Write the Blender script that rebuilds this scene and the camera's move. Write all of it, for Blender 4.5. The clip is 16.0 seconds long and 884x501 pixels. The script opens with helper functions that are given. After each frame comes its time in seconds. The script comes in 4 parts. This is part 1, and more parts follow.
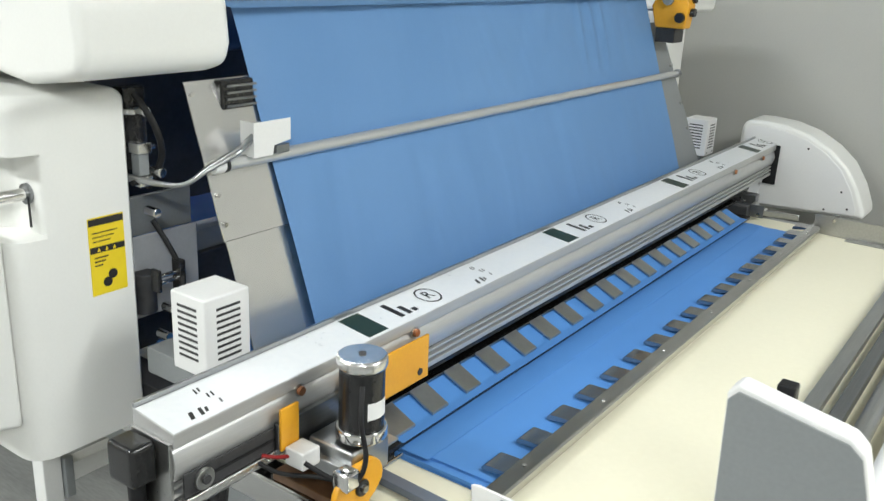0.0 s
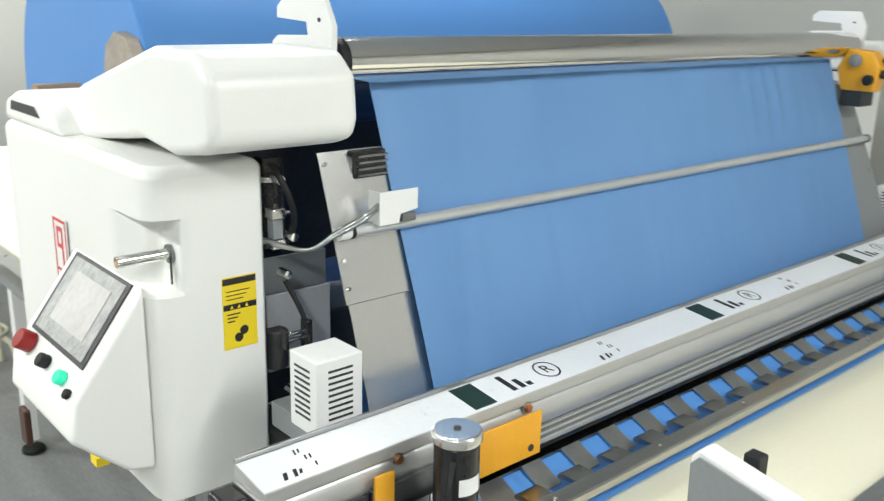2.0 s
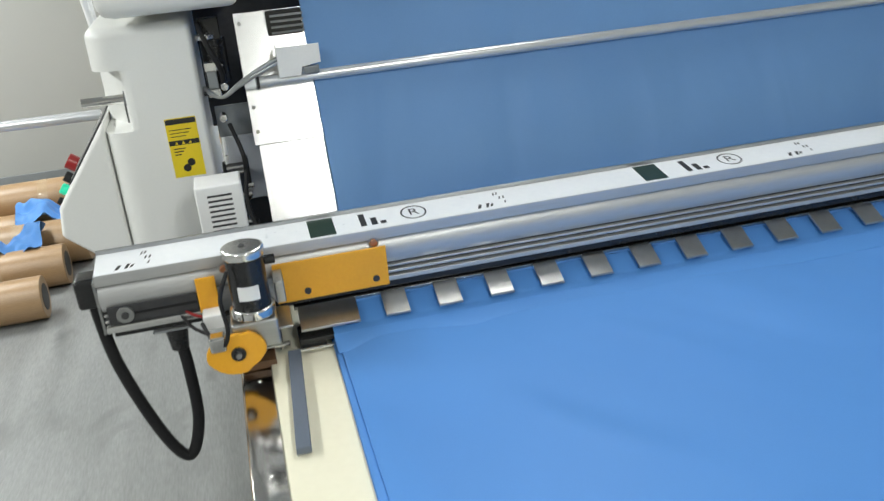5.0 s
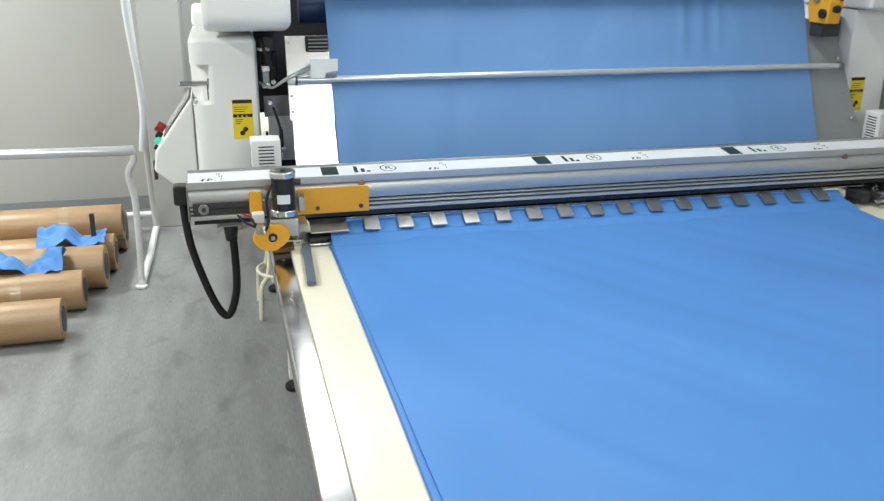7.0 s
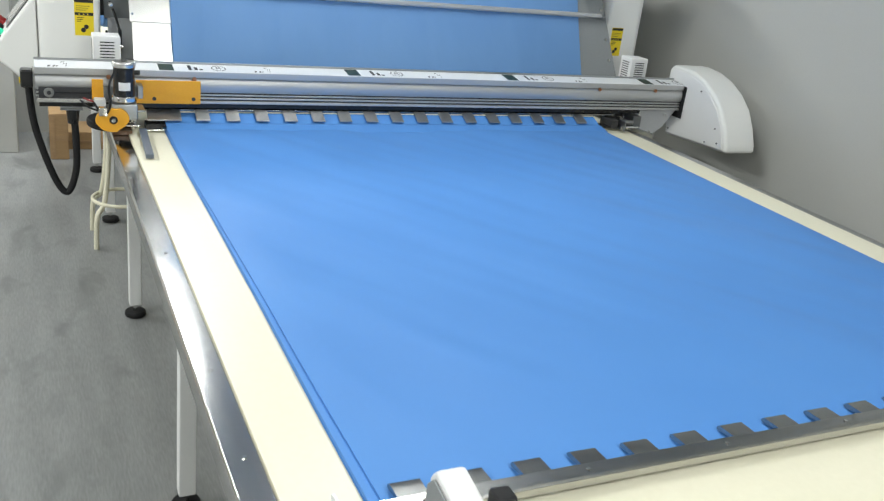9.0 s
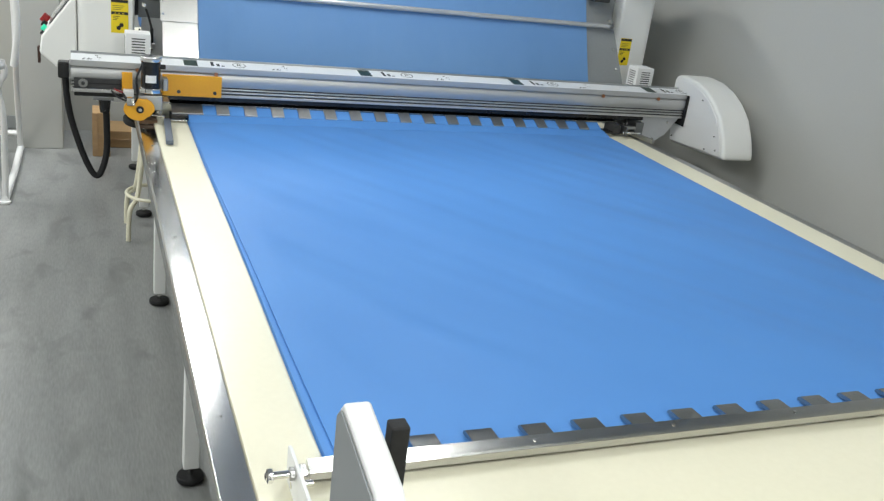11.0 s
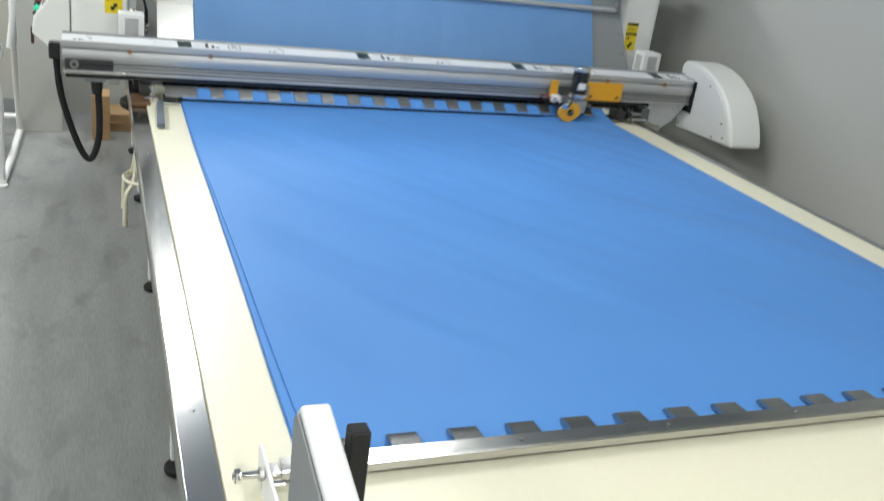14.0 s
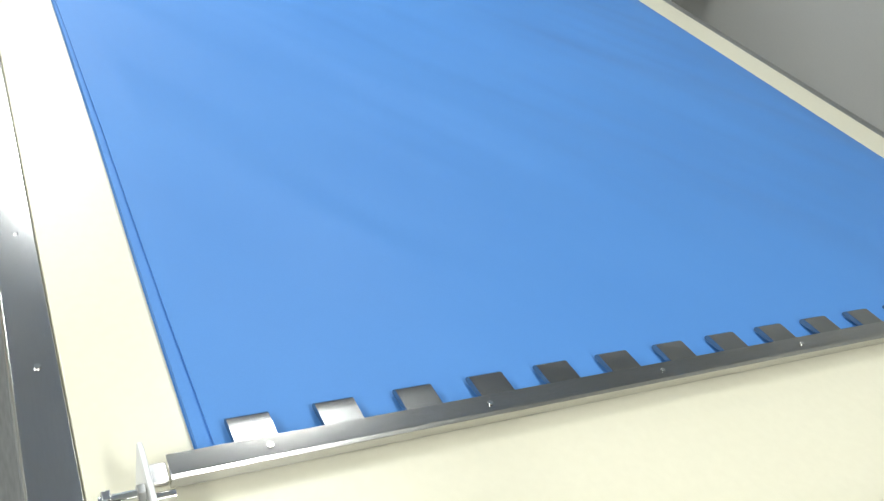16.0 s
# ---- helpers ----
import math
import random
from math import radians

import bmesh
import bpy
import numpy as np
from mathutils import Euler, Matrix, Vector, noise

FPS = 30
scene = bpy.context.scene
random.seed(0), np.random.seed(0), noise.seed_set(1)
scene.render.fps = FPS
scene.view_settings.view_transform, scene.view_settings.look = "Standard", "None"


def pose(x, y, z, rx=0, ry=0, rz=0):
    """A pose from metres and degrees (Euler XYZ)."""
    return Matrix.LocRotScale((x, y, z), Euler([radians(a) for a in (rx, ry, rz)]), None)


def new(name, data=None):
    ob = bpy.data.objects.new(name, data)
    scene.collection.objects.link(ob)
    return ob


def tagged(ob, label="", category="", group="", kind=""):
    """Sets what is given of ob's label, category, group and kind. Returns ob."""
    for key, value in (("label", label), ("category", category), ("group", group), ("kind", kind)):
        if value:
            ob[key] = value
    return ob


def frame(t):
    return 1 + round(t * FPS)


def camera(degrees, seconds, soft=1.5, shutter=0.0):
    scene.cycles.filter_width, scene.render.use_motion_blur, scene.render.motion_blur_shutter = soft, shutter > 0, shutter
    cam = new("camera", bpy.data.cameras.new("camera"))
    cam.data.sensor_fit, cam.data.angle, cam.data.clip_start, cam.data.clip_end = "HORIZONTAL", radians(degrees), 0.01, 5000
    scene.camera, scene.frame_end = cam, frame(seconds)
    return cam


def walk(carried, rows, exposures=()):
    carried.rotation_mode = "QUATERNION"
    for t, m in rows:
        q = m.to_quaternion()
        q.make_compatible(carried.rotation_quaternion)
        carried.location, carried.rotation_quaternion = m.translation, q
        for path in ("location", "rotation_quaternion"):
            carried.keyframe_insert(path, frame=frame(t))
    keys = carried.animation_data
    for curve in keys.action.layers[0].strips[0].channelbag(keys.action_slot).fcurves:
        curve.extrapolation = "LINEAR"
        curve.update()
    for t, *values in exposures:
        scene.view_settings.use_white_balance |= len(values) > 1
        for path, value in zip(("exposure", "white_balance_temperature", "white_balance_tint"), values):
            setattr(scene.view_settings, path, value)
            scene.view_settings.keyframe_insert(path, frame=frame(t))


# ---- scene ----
# ======== camera and its walk (seconds, x, y, z, pitch, roll, yaw) ========
EXPO = [(0.0, 0.24), (2.3, 0.25), (3.0, 0.04), (3.5, -0.1), (4.5, -0.06), (7.0, 0.04), (8.5, 0.06), (11.5, -0.08), (13.5, -0.08), (15.0, 0.04), (16.0, 0.04)]
cam = camera(53.06, 16.0, soft=1.3, shutter=0.4)
EYES = [
    (0.0, -0.775, -0.671, 1.692, -18.44, -2.55, -54.28),
    (0.5, -0.782, -0.766, 1.707, -17.23, -1.20, -54.29),
    (1.0, -0.715, -0.856, 1.698, -18.03, -0.45, -51.90),
    (1.5, -0.721, -0.880, 1.723, -16.94, 0.71, -47.31),
    (2.0, -0.668, -0.928, 1.739, -15.80, -1.35, -41.13),
    (2.5, -0.480, -0.947, 1.741, -16.37, -2.66, -35.16),
    (3.0, -0.193, -0.841, 1.699, -15.12, -3.95, -36.29),
    (3.5, 0.099, -0.829, 1.728, -18.88, -0.37, -21.36),
    (4.0, 0.217, -0.764, 1.685, -22.25, 3.13, -14.78),
    (4.5, 0.215, -0.716, 1.700, -23.96, 4.95, -14.61),
    (7.0, -0.007, -0.905, 1.768, -19.20, -0.51, -13.98),
    (7.5, -0.036, -0.905, 1.777, -20.09, -2.78, -15.73),
    (8.0, -0.035, -0.939, 1.779, -20.59, -4.10, -18.24),
    (8.5, -0.122, -0.981, 1.740, -20.73, -5.05, -22.12),
    (9.0, -0.148, -1.060, 1.742, -21.46, -6.38, -24.00),
    (11.5, -0.060, -1.258, 1.755, -20.83, -7.21, -20.20),
    (12.0, -0.060, -1.265, 1.755, -20.68, -7.42, -20.38),
    (12.5, -0.061, -1.268, 1.752, -21.04, -7.98, -19.91),
    (13.0, -0.058, -1.262, 1.766, -19.75, -7.93, -19.43),
    (13.5, -0.040, -1.266, 1.772, -18.72, -7.37, -19.54),
    (14.0, 0.001, -1.192, 1.736, -21.90, -7.36, -19.83),
    (14.5, -0.015, -0.947, 1.675, -27.12, -9.14, -21.59),
    (15.0, -0.006, -0.795, 1.682, -30.41, -11.83, -24.32),
    (15.5, 0.076, -0.735, 1.669, -33.31, -12.29, -25.94),
    (16.0, 0.080, -0.734, 1.672, -33.43, -12.32, -26.04),
]
walk(cam, [(t, pose(x, y, z, 90 + p, r, w)) for t, x, y, z, p, r, w in EYES], exposures=EXPO)
# travel of the spreading machine along the table (seconds, metres)
TRAVEL = [(0.0, 0.222), (0.5, 0.157), (1.0, 0.113), (1.5, 0.085), (2.0, 0.066), (2.5, 0.066), (3.0, 0.066), (3.3, 0.066), (3.5, 0.099), (4.0, 0.297), (4.5, 0.604), (7.0, 1.824), (7.5, 1.990), (8.0, 2.109), (8.5, 2.201), (9.0, 2.262), (11.5, 2.361), (16.0, 2.361)]

# ======== world and light ========
world = bpy.data.worlds.new("world")
scene.world = world
world.use_nodes = True
world.node_tree.nodes["Background"].inputs[0].default_value = (0.75, 0.8, 0.85, 1)
world.node_tree.nodes["Background"].inputs[1].default_value = 0.15
CEIL = 3.0
LAMPS = [(-2.0, -1.8, 60.0, 1.18), (-2.0, 1.4, 60.0, 1.18), (-2.0, 4.2, 72.0, 1.18), (1.05, -1.9, 44.0, 1.18), (1.05, -3.75, 28.0, 1.18), (1.15, 1.70, 20.0, 1.18), (0.53, 4.35, 44.0, 0.70)]


def lamp(x, y, watts, length):
    data = bpy.data.lights.new("ceiling_lamp_light", "AREA")
    data.shape, data.size, data.size_y = "RECTANGLE", 0.28, length
    data.energy, data.color = watts, (0.955, 1.0, 0.985)
    ob = new("ceiling_lamp_light", data)
    ob.matrix_world = pose(x, y, CEIL - 0.085)
    return ob


for lx, ly, lw, ll in LAMPS:
    lamp(lx, ly, lw, ll)


# ======== materials ========
def mat(name, a, b=None, rough=0.5, metal=0.0, scale=6.0, fine=120.0, bump=0.0, rvar=0.08, stretch=(1, 1, 1), coat=0.0, sheen=0.0, spec=0.5, vary=0.0):
    """Two-scale procedural surface: broad blotches and fine grain between colours a and b."""
    m = bpy.data.materials.new(name)
    m.use_nodes = True
    nt = m.node_tree
    n, l = nt.nodes, nt.links
    p = n["Principled BSDF"]
    b = b or tuple(c * 0.9 for c in a)
    tc = n.new("ShaderNodeTexCoord")
    mp = n.new("ShaderNodeMapping")
    mp.inputs["Scale"].default_value = stretch
    l.new(tc.outputs["Object"], mp.inputs["Vector"])
    n1, n2 = n.new("ShaderNodeTexNoise"), n.new("ShaderNodeTexNoise")
    n1.inputs["Scale"].default_value, n1.inputs["Detail"].default_value = scale, 5
    n2.inputs["Scale"].default_value, n2.inputs["Detail"].default_value = fine, 3
    for k in (n1, n2):
        l.new(mp.outputs[0], k.inputs["Vector"])
    mx = n.new("ShaderNodeMath")
    mx.operation = "MULTIPLY_ADD"
    mx.inputs[1].default_value = 0.45
    l.new(n2.outputs["Fac"], mx.inputs[0])
    hf = n.new("ShaderNodeMath")
    hf.operation = "MULTIPLY"
    hf.inputs[1].default_value = 0.55
    l.new(n1.outputs["Fac"], hf.inputs[0])
    l.new(hf.outputs[0], mx.inputs[2])
    cr = n.new("ShaderNodeValToRGB")
    cr.color_ramp.elements[0].position, cr.color_ramp.elements[1].position = 0.32, 0.68
    cr.color_ramp.elements[0].color, cr.color_ramp.elements[1].color = (*b, 1), (*a, 1)
    l.new(mx.outputs[0], cr.inputs[0])
    col = cr.outputs[0]
    if vary:
        oi, hs = n.new("ShaderNodeObjectInfo"), n.new("ShaderNodeHueSaturation")
        mr = n.new("ShaderNodeMapRange")
        mr.inputs["To Min"].default_value, mr.inputs["To Max"].default_value = 1 - vary, 1 + vary
        l.new(oi.outputs["Random"], mr.inputs["Value"])
        l.new(mr.outputs[0], hs.inputs["Value"])
        l.new(col, hs.inputs["Color"])
        col = hs.outputs[0]
    l.new(col, p.inputs["Base Color"])
    rr = n.new("ShaderNodeMapRange")
    rr.inputs["To Min"].default_value, rr.inputs["To Max"].default_value = max(rough - rvar, 0.03), min(rough + rvar, 1)
    l.new(mx.outputs[0], rr.inputs["Value"])
    l.new(rr.outputs[0], p.inputs["Roughness"])
    p.inputs["Metallic"].default_value = metal
    p.inputs["Coat Weight"].default_value = coat
    p.inputs["Sheen Weight"].default_value = sheen
    p.inputs["Specular IOR Level"].default_value = spec
    if bump:
        bp = n.new("ShaderNodeBump")
        bp.inputs["Strength"].default_value, bp.inputs["Distance"].default_value = bump, 0.002
        l.new(mx.outputs[0], bp.inputs["Height"])
        l.new(bp.outputs[0], p.inputs["Normal"])
    return m


def glow(name, colour, strength):
    m = mat(name, colour)
    p = m.node_tree.nodes["Principled BSDF"]
    p.inputs["Emission Color"].default_value = (*colour, 1)
    p.inputs["Emission Strength"].default_value = strength
    return m


M_CLOTH = mat("nonwoven_cloth", (0.095, 0.283, 0.655), (0.083, 0.258, 0.615), 0.55, scale=3, fine=500, bump=0.12, sheen=0.1, spec=0.4)
def wrinkled(name, a, b, turn, stretch, deep):
    """Cloth with long soft wrinkles over its fine grain."""
    m = mat(name, a, b, 0.55, scale=3, fine=500, bump=0.12, spec=0.35)
    n, l = m.node_tree.nodes, m.node_tree.links
    grain = n["Bump"]
    last = None
    for k, (size, d) in enumerate(((1.0, 1.0), (2.2, 0.10))):
        tc, mp, no, bp = n.new("ShaderNodeTexCoord"), n.new("ShaderNodeMapping"), n.new("ShaderNodeTexNoise"), n.new("ShaderNodeBump")
        mp.vector_type = "TEXTURE"
        mp.inputs["Rotation"].default_value = turn
        mp.inputs["Scale"].default_value = tuple(q / size for q in stretch)
        mp.inputs["Location"].default_value = (3.1 * k, 1.7, 0.4)
        no.inputs["Scale"].default_value, no.inputs["Detail"].default_value, no.inputs["Distortion"].default_value = 1.0, 1.5, 0.7
        bp.inputs["Strength"].default_value, bp.inputs["Distance"].default_value = 1.0, deep * d
        l.new(tc.outputs["Object"], mp.inputs["Vector"])
        l.new(mp.outputs[0], no.inputs["Vector"])
        l.new(no.outputs["Fac"], bp.inputs["Height"])
        if last:
            l.new(last.outputs[0], bp.inputs["Normal"])
        last = bp
    l.new(last.outputs[0], grain.inputs["Normal"])
    return m


M_HANG = wrinkled("hanging_nonwoven", (0.152, 0.306, 0.572), (0.130, 0.276, 0.535), (0, 0, 0), (0.24, 1, 0.50), 0.026)
M_LAY = wrinkled("laid_nonwoven", (0.090, 0.270, 0.645), (0.080, 0.248, 0.61), (0, 0, radians(-56)), (1.9, 0.50, 1), 0.026)
M_WHITE = mat("white_enamel", (0.86, 0.86, 0.83), (0.83, 0.83, 0.80), 0.36, scale=4, fine=200, bump=0.03)
M_WHITE2 = mat("white_sheet_metal", (0.84, 0.84, 0.83), (0.80, 0.80, 0.79), 0.42, scale=5, fine=180, bump=0.03)
M_FILM = mat("white_film", (0.82, 0.83, 0.84), (0.76, 0.78, 0.80), 0.3, scale=9, fine=90, bump=0.05)
M_ALU = mat("brushed_aluminium", (0.52, 0.53, 0.53), (0.40, 0.41, 0.42), 0.32, 1.0, scale=4, fine=60, bump=0.04, stretch=(0.4, 8, 8))
M_BEAM = mat("anodised_aluminium", (0.60, 0.60, 0.59), (0.52, 0.52, 0.515), 0.42, 0.6, scale=4, fine=60, bump=0.02, stretch=(0.4, 8, 8))
M_ALUD = mat("dark_aluminium", (0.30, 0.31, 0.32), (0.22, 0.23, 0.24), 0.38, 1.0, scale=4, fine=60, stretch=(0.4, 8, 8))
M_STEEL = mat("steel_sheet", (0.50, 0.50, 0.49), (0.38, 0.38, 0.37), 0.3, 1.0, scale=7, fine=140, bump=0.05)
M_RAIL = mat("rail_steel", (0.60, 0.595, 0.58), (0.55, 0.545, 0.53), 0.14, 1.0, scale=2, fine=60, stretch=(6, 0.5, 6))
M_BAR = mat("catcher_steel", (0.54, 0.535, 0.515), (0.44, 0.435, 0.42), 0.22, 1.0, scale=5, fine=120, stretch=(0.5, 6, 6))
M_TOOTH = mat("comb_steel", (0.36, 0.36, 0.35), (0.30, 0.30, 0.295), 0.24, 1.0, scale=12, fine=60, rvar=0.04, vary=0.05)
M_TOOTH2 = mat("finger_steel", (0.50, 0.495, 0.475), (0.42, 0.415, 0.40), 0.34, 1.0, scale=12, fine=60, rvar=0.04, vary=0.05)
M_CHROME = mat("polished_chrome", (0.80, 0.79, 0.77), (0.74, 0.73, 0.71), 0.10, 1.0, scale=3, fine=90, rvar=0.03)
M_STAIN = mat("satin_stainless", (0.84, 0.83, 0.81), (0.79, 0.78, 0.76), 0.25, 1.0, scale=4, fine=60, rvar=0.03)
M_ROD = mat("satin_rod_steel", (0.68, 0.69, 0.70), (0.65, 0.66, 0.67), 0.26, 0.6, scale=3, fine=30, stretch=(0.4, 2, 2), rvar=0.02)
M_LGREY = mat("light_grey_paint", (0.56, 0.57, 0.58), (0.50, 0.51, 0.52), 0.35, scale=6, fine=120)
M_NAVY = mat("navy_rubber", (0.012, 0.035, 0.10), (0.008, 0.028, 0.08), 0.45, scale=6, fine=120)
M_GREYP = mat("grey_painted_steel", (0.27, 0.285, 0.29), (0.235, 0.25, 0.255), 0.42, scale=4, fine=160, bump=0.04)
M_BLUEG = mat("blue_grey_paint", (0.13, 0.155, 0.20), (0.11, 0.135, 0.175), 0.4, scale=4, fine=160)
M_TABLE = mat("cream_laminate", (0.83, 0.79, 0.62), (0.79, 0.75, 0.58), 0.35, scale=2.5, fine=70, bump=0.02)
M_BLACK = mat("black_rubber", (0.010, 0.010, 0.011), (0.016, 0.016, 0.017), 0.58, scale=10, fine=150, bump=0.1, spec=0.3)
M_BLACKM = mat("black_enamel", (0.012, 0.012, 0.013), (0.02, 0.02, 0.02), 0.25, scale=10, fine=150)
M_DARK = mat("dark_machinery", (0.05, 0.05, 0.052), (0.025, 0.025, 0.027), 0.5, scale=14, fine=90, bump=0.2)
M_YEL = mat("orange_yellow_enamel", (0.86, 0.42, 0.025), (0.80, 0.37, 0.02), 0.35, scale=8, fine=160, bump=0.03)
M_LABEL = mat("yellow_label", (0.88, 0.68, 0.02), (0.84, 0.63, 0.02), 0.4, scale=10, fine=100)
M_INK = mat("black_print", (0.015, 0.015, 0.015), None, 0.5)
M_GREENP = mat("dark_green_print", (0.008, 0.030, 0.018), None, 0.4)
M_REDP = mat("red_print", (0.65, 0.07, 0.07), None, 0.5)
M_BLUEP = mat("blue_print", (0.03, 0.04, 0.25), None, 0.5)
M_PLASTIC = mat("clear_film", (0.5, 0.5, 0.48), (0.30, 0.30, 0.30), 0.15, scale=25, fine=90, bump=0.6, rvar=0.1)
M_SCREEN = mat("screen_film", (0.62, 0.60, 0.58), (0.5, 0.48, 0.47), 0.12, scale=12, fine=70, bump=0.25)
M_GREENB = glow("green_button", (0.02, 0.55, 0.32), 0.5)
M_REDB = mat("red_button", (0.30, 0.012, 0.012), None, 0.3)
M_WALL = mat("grey_wall_paint", (0.47, 0.47, 0.44), (0.44, 0.44, 0.415), 0.7, scale=1.2, fine=160, bump=0.05)
M_CEIL = mat("ceiling_paint", (0.55, 0.55, 0.54), None, 0.8)
M_FLOOR = mat("grey_vinyl", (0.315, 0.32, 0.315), (0.195, 0.20, 0.197), 0.38, scale=2.2, fine=30, bump=0.04, stretch=(5, 0.7, 1))
nt = M_FLOOR.node_tree
scuff, ramp, mixer = nt.nodes.new("ShaderNodeTexNoise"), nt.nodes.new("ShaderNodeValToRGB"), nt.nodes.new("ShaderNodeMix")
scuff.inputs["Scale"].default_value, scuff.inputs["Detail"].default_value, scuff.inputs["Distortion"].default_value = 3.2, 8, 0.6
smap, scoord = nt.nodes.new("ShaderNodeMapping"), nt.nodes.new("ShaderNodeTexCoord")
smap.inputs["Scale"].default_value = (2.0, 0.9, 1)
nt.links.new(scoord.outputs["Object"], smap.inputs["Vector"])
nt.links.new(smap.outputs[0], scuff.inputs["Vector"])
ramp.color_ramp.elements[0].position, ramp.color_ramp.elements[1].position = 0.55, 0.74
mixer.data_type = "RGBA"
mixer.inputs[7].default_value = (0.15, 0.155, 0.152, 1)
pb = nt.nodes["Principled BSDF"]
base = pb.inputs["Base Color"].links[0].from_socket
nt.links.new(scuff.outputs["Fac"], ramp.inputs[0])
nt.links.new(ramp.outputs[0], mixer.inputs[0])
nt.links.new(base, mixer.inputs[6])
nt.links.new(mixer.outputs[2], pb.inputs["Base Color"])
M_CARD = mat("cardboard_tube", (0.44, 0.285, 0.15), (0.34, 0.21, 0.105), 0.36, scale=5, fine=80, bump=0.1, stretch=(0.6, 4, 4))
M_RUST = mat("brown_varnish", (0.16, 0.085, 0.04), (0.10, 0.05, 0.025), 0.3, scale=14, fine=90)
M_TAPE = mat("packing_tape", (0.52, 0.38, 0.24), (0.42, 0.29, 0.17), 0.15, scale=9, fine=60)
M_WOOD = mat("plywood", (0.45, 0.29, 0.14), (0.34, 0.21, 0.10), 0.6, scale=6, fine=70, bump=0.1, stretch=(0.6, 5, 5))
M_BRASS = mat("copper_bolt", (0.55, 0.25, 0.13), None, 0.35, 0.9)
M_PAPER = mat("brown_wrap", (0.42, 0.37, 0.31), (0.28, 0.24, 0.20), 0.7, scale=14, fine=60, bump=0.3)
M_DIFF = glow("lamp_diffuser", (1.0, 0.985, 0.95), 6.0)


# ======== mesh helpers ========
def link(name, bm, material, parent=None, label="", smooth=True, loc=None):
    me = bpy.data.meshes.new(name)
    bmesh.ops.recalc_face_normals(bm, faces=bm.faces)
    if smooth:
        for f in bm.faces:
            f.smooth = True
        for e in bm.edges:
            if len(e.link_faces) == 2 and e.calc_face_angle(0) > 0.6:
                e.smooth = False
    bm.normal_update()
    custom = None
    if smooth and len(bm.faces) < 3000:
        custom = []
        for f in bm.faces:
            for lp in f.loops:
                n = Vector()
                for g in lp.vert.link_faces:
                    if g.normal.dot(f.normal) > 0.62:
                        n += g.normal * g.calc_area()
                custom.append(n.normalized() if n.length > 0 else f.normal.copy())
    bm.to_mesh(me)
    bm.free()
    if custom:
        me.normals_split_custom_set(custom)
    me.materials.append(material)
    ob = new(name, me)
    if parent:
        ob.parent = parent
    if loc:
        ob.location = loc
    if label:
        tagged(ob, label)
    return ob


def part(name, bm, material, parent, label="", loc=None):
    return link(name, bm, material, parent, label, True, loc)


def thing(name, label, category, group="", loc=(0, 0, 0)):
    ob = new(name)
    ob.empty_display_size = 0.1
    ob.location = loc
    return tagged(ob, label, category, group)


def structure(name, bm, material, label=""):
    return tagged(link(name, bm, material), label, "", "", "structure")


def bevel(bm, w, seg=2, angle=0.5):
    if w > 0:
        ed = [e for e in bm.edges if len(e.link_faces) == 2 and e.calc_face_angle(0) > angle]
        bmesh.ops.bevel(bm, geom=ed, offset=w, segments=seg, profile=0.5, affect="EDGES", clamp_overlap=True)
    return bm


def box(x0, x1, y0, y1, z0, z1, bev=0.0, seg=2, bm=None):
    b = bmesh.new()
    bmesh.ops.create_cube(b, size=1)
    for v in b.verts:
        v.co = ((x0 + x1) / 2 + v.co.x * (x1 - x0), (y0 + y1) / 2 + v.co.y * (y1 - y0), (z0 + z1) / 2 + v.co.z * (z1 - z0))
    bevel(b, bev, seg)
    return merge(bm, b)


def merge(bm, b):
    if bm is None:
        return b
    me = bpy.data.meshes.new("tmp")
    b.to_mesh(me)
    b.free()
    bm.from_mesh(me)
    bpy.data.meshes.remove(me)
    return bm


def prism(pts, axis, a0, a1, bev=0.0, seg=2, bm=None):
    """Extrudes an outline: along x of (y, z), along y of (x, z), along z of (x, y)."""
    b = bmesh.new()

    def at(p, a):
        return {"x": (a, p[0], p[1]), "y": (p[0], a, p[1]), "z": (p[0], p[1], a)}[axis]

    lo, hi = [b.verts.new(at(p, a0)) for p in pts], [b.verts.new(at(p, a1)) for p in pts]
    b.faces.new(lo)
    b.faces.new(hi)
    for i in range(len(pts)):
        j = (i + 1) % len(pts)
        b.faces.new((lo[i], lo[j], hi[j], hi[i]))
    bmesh.ops.recalc_face_normals(b, faces=b.faces)
    bevel(b, bev, seg)
    return merge(bm, b)


def cyl(p, axis, r, length, seg=24, bev=0.0, bm=None, r2=None):
    b = bmesh.new()
    bmesh.ops.create_cone(b, cap_ends=True, segments=seg, radius1=r, radius2=r if r2 is None else r2, depth=length)
    turn = {"x": pose(0, 0, 0, 0, 90, 0), "y": pose(0, 0, 0, -90, 0, 0), "z": Matrix()}[axis]
    bmesh.ops.transform(b, matrix=Matrix.Translation(p) @ turn, verts=b.verts)
    bevel(b, bev, 2, 0.9)
    return merge(bm, b)


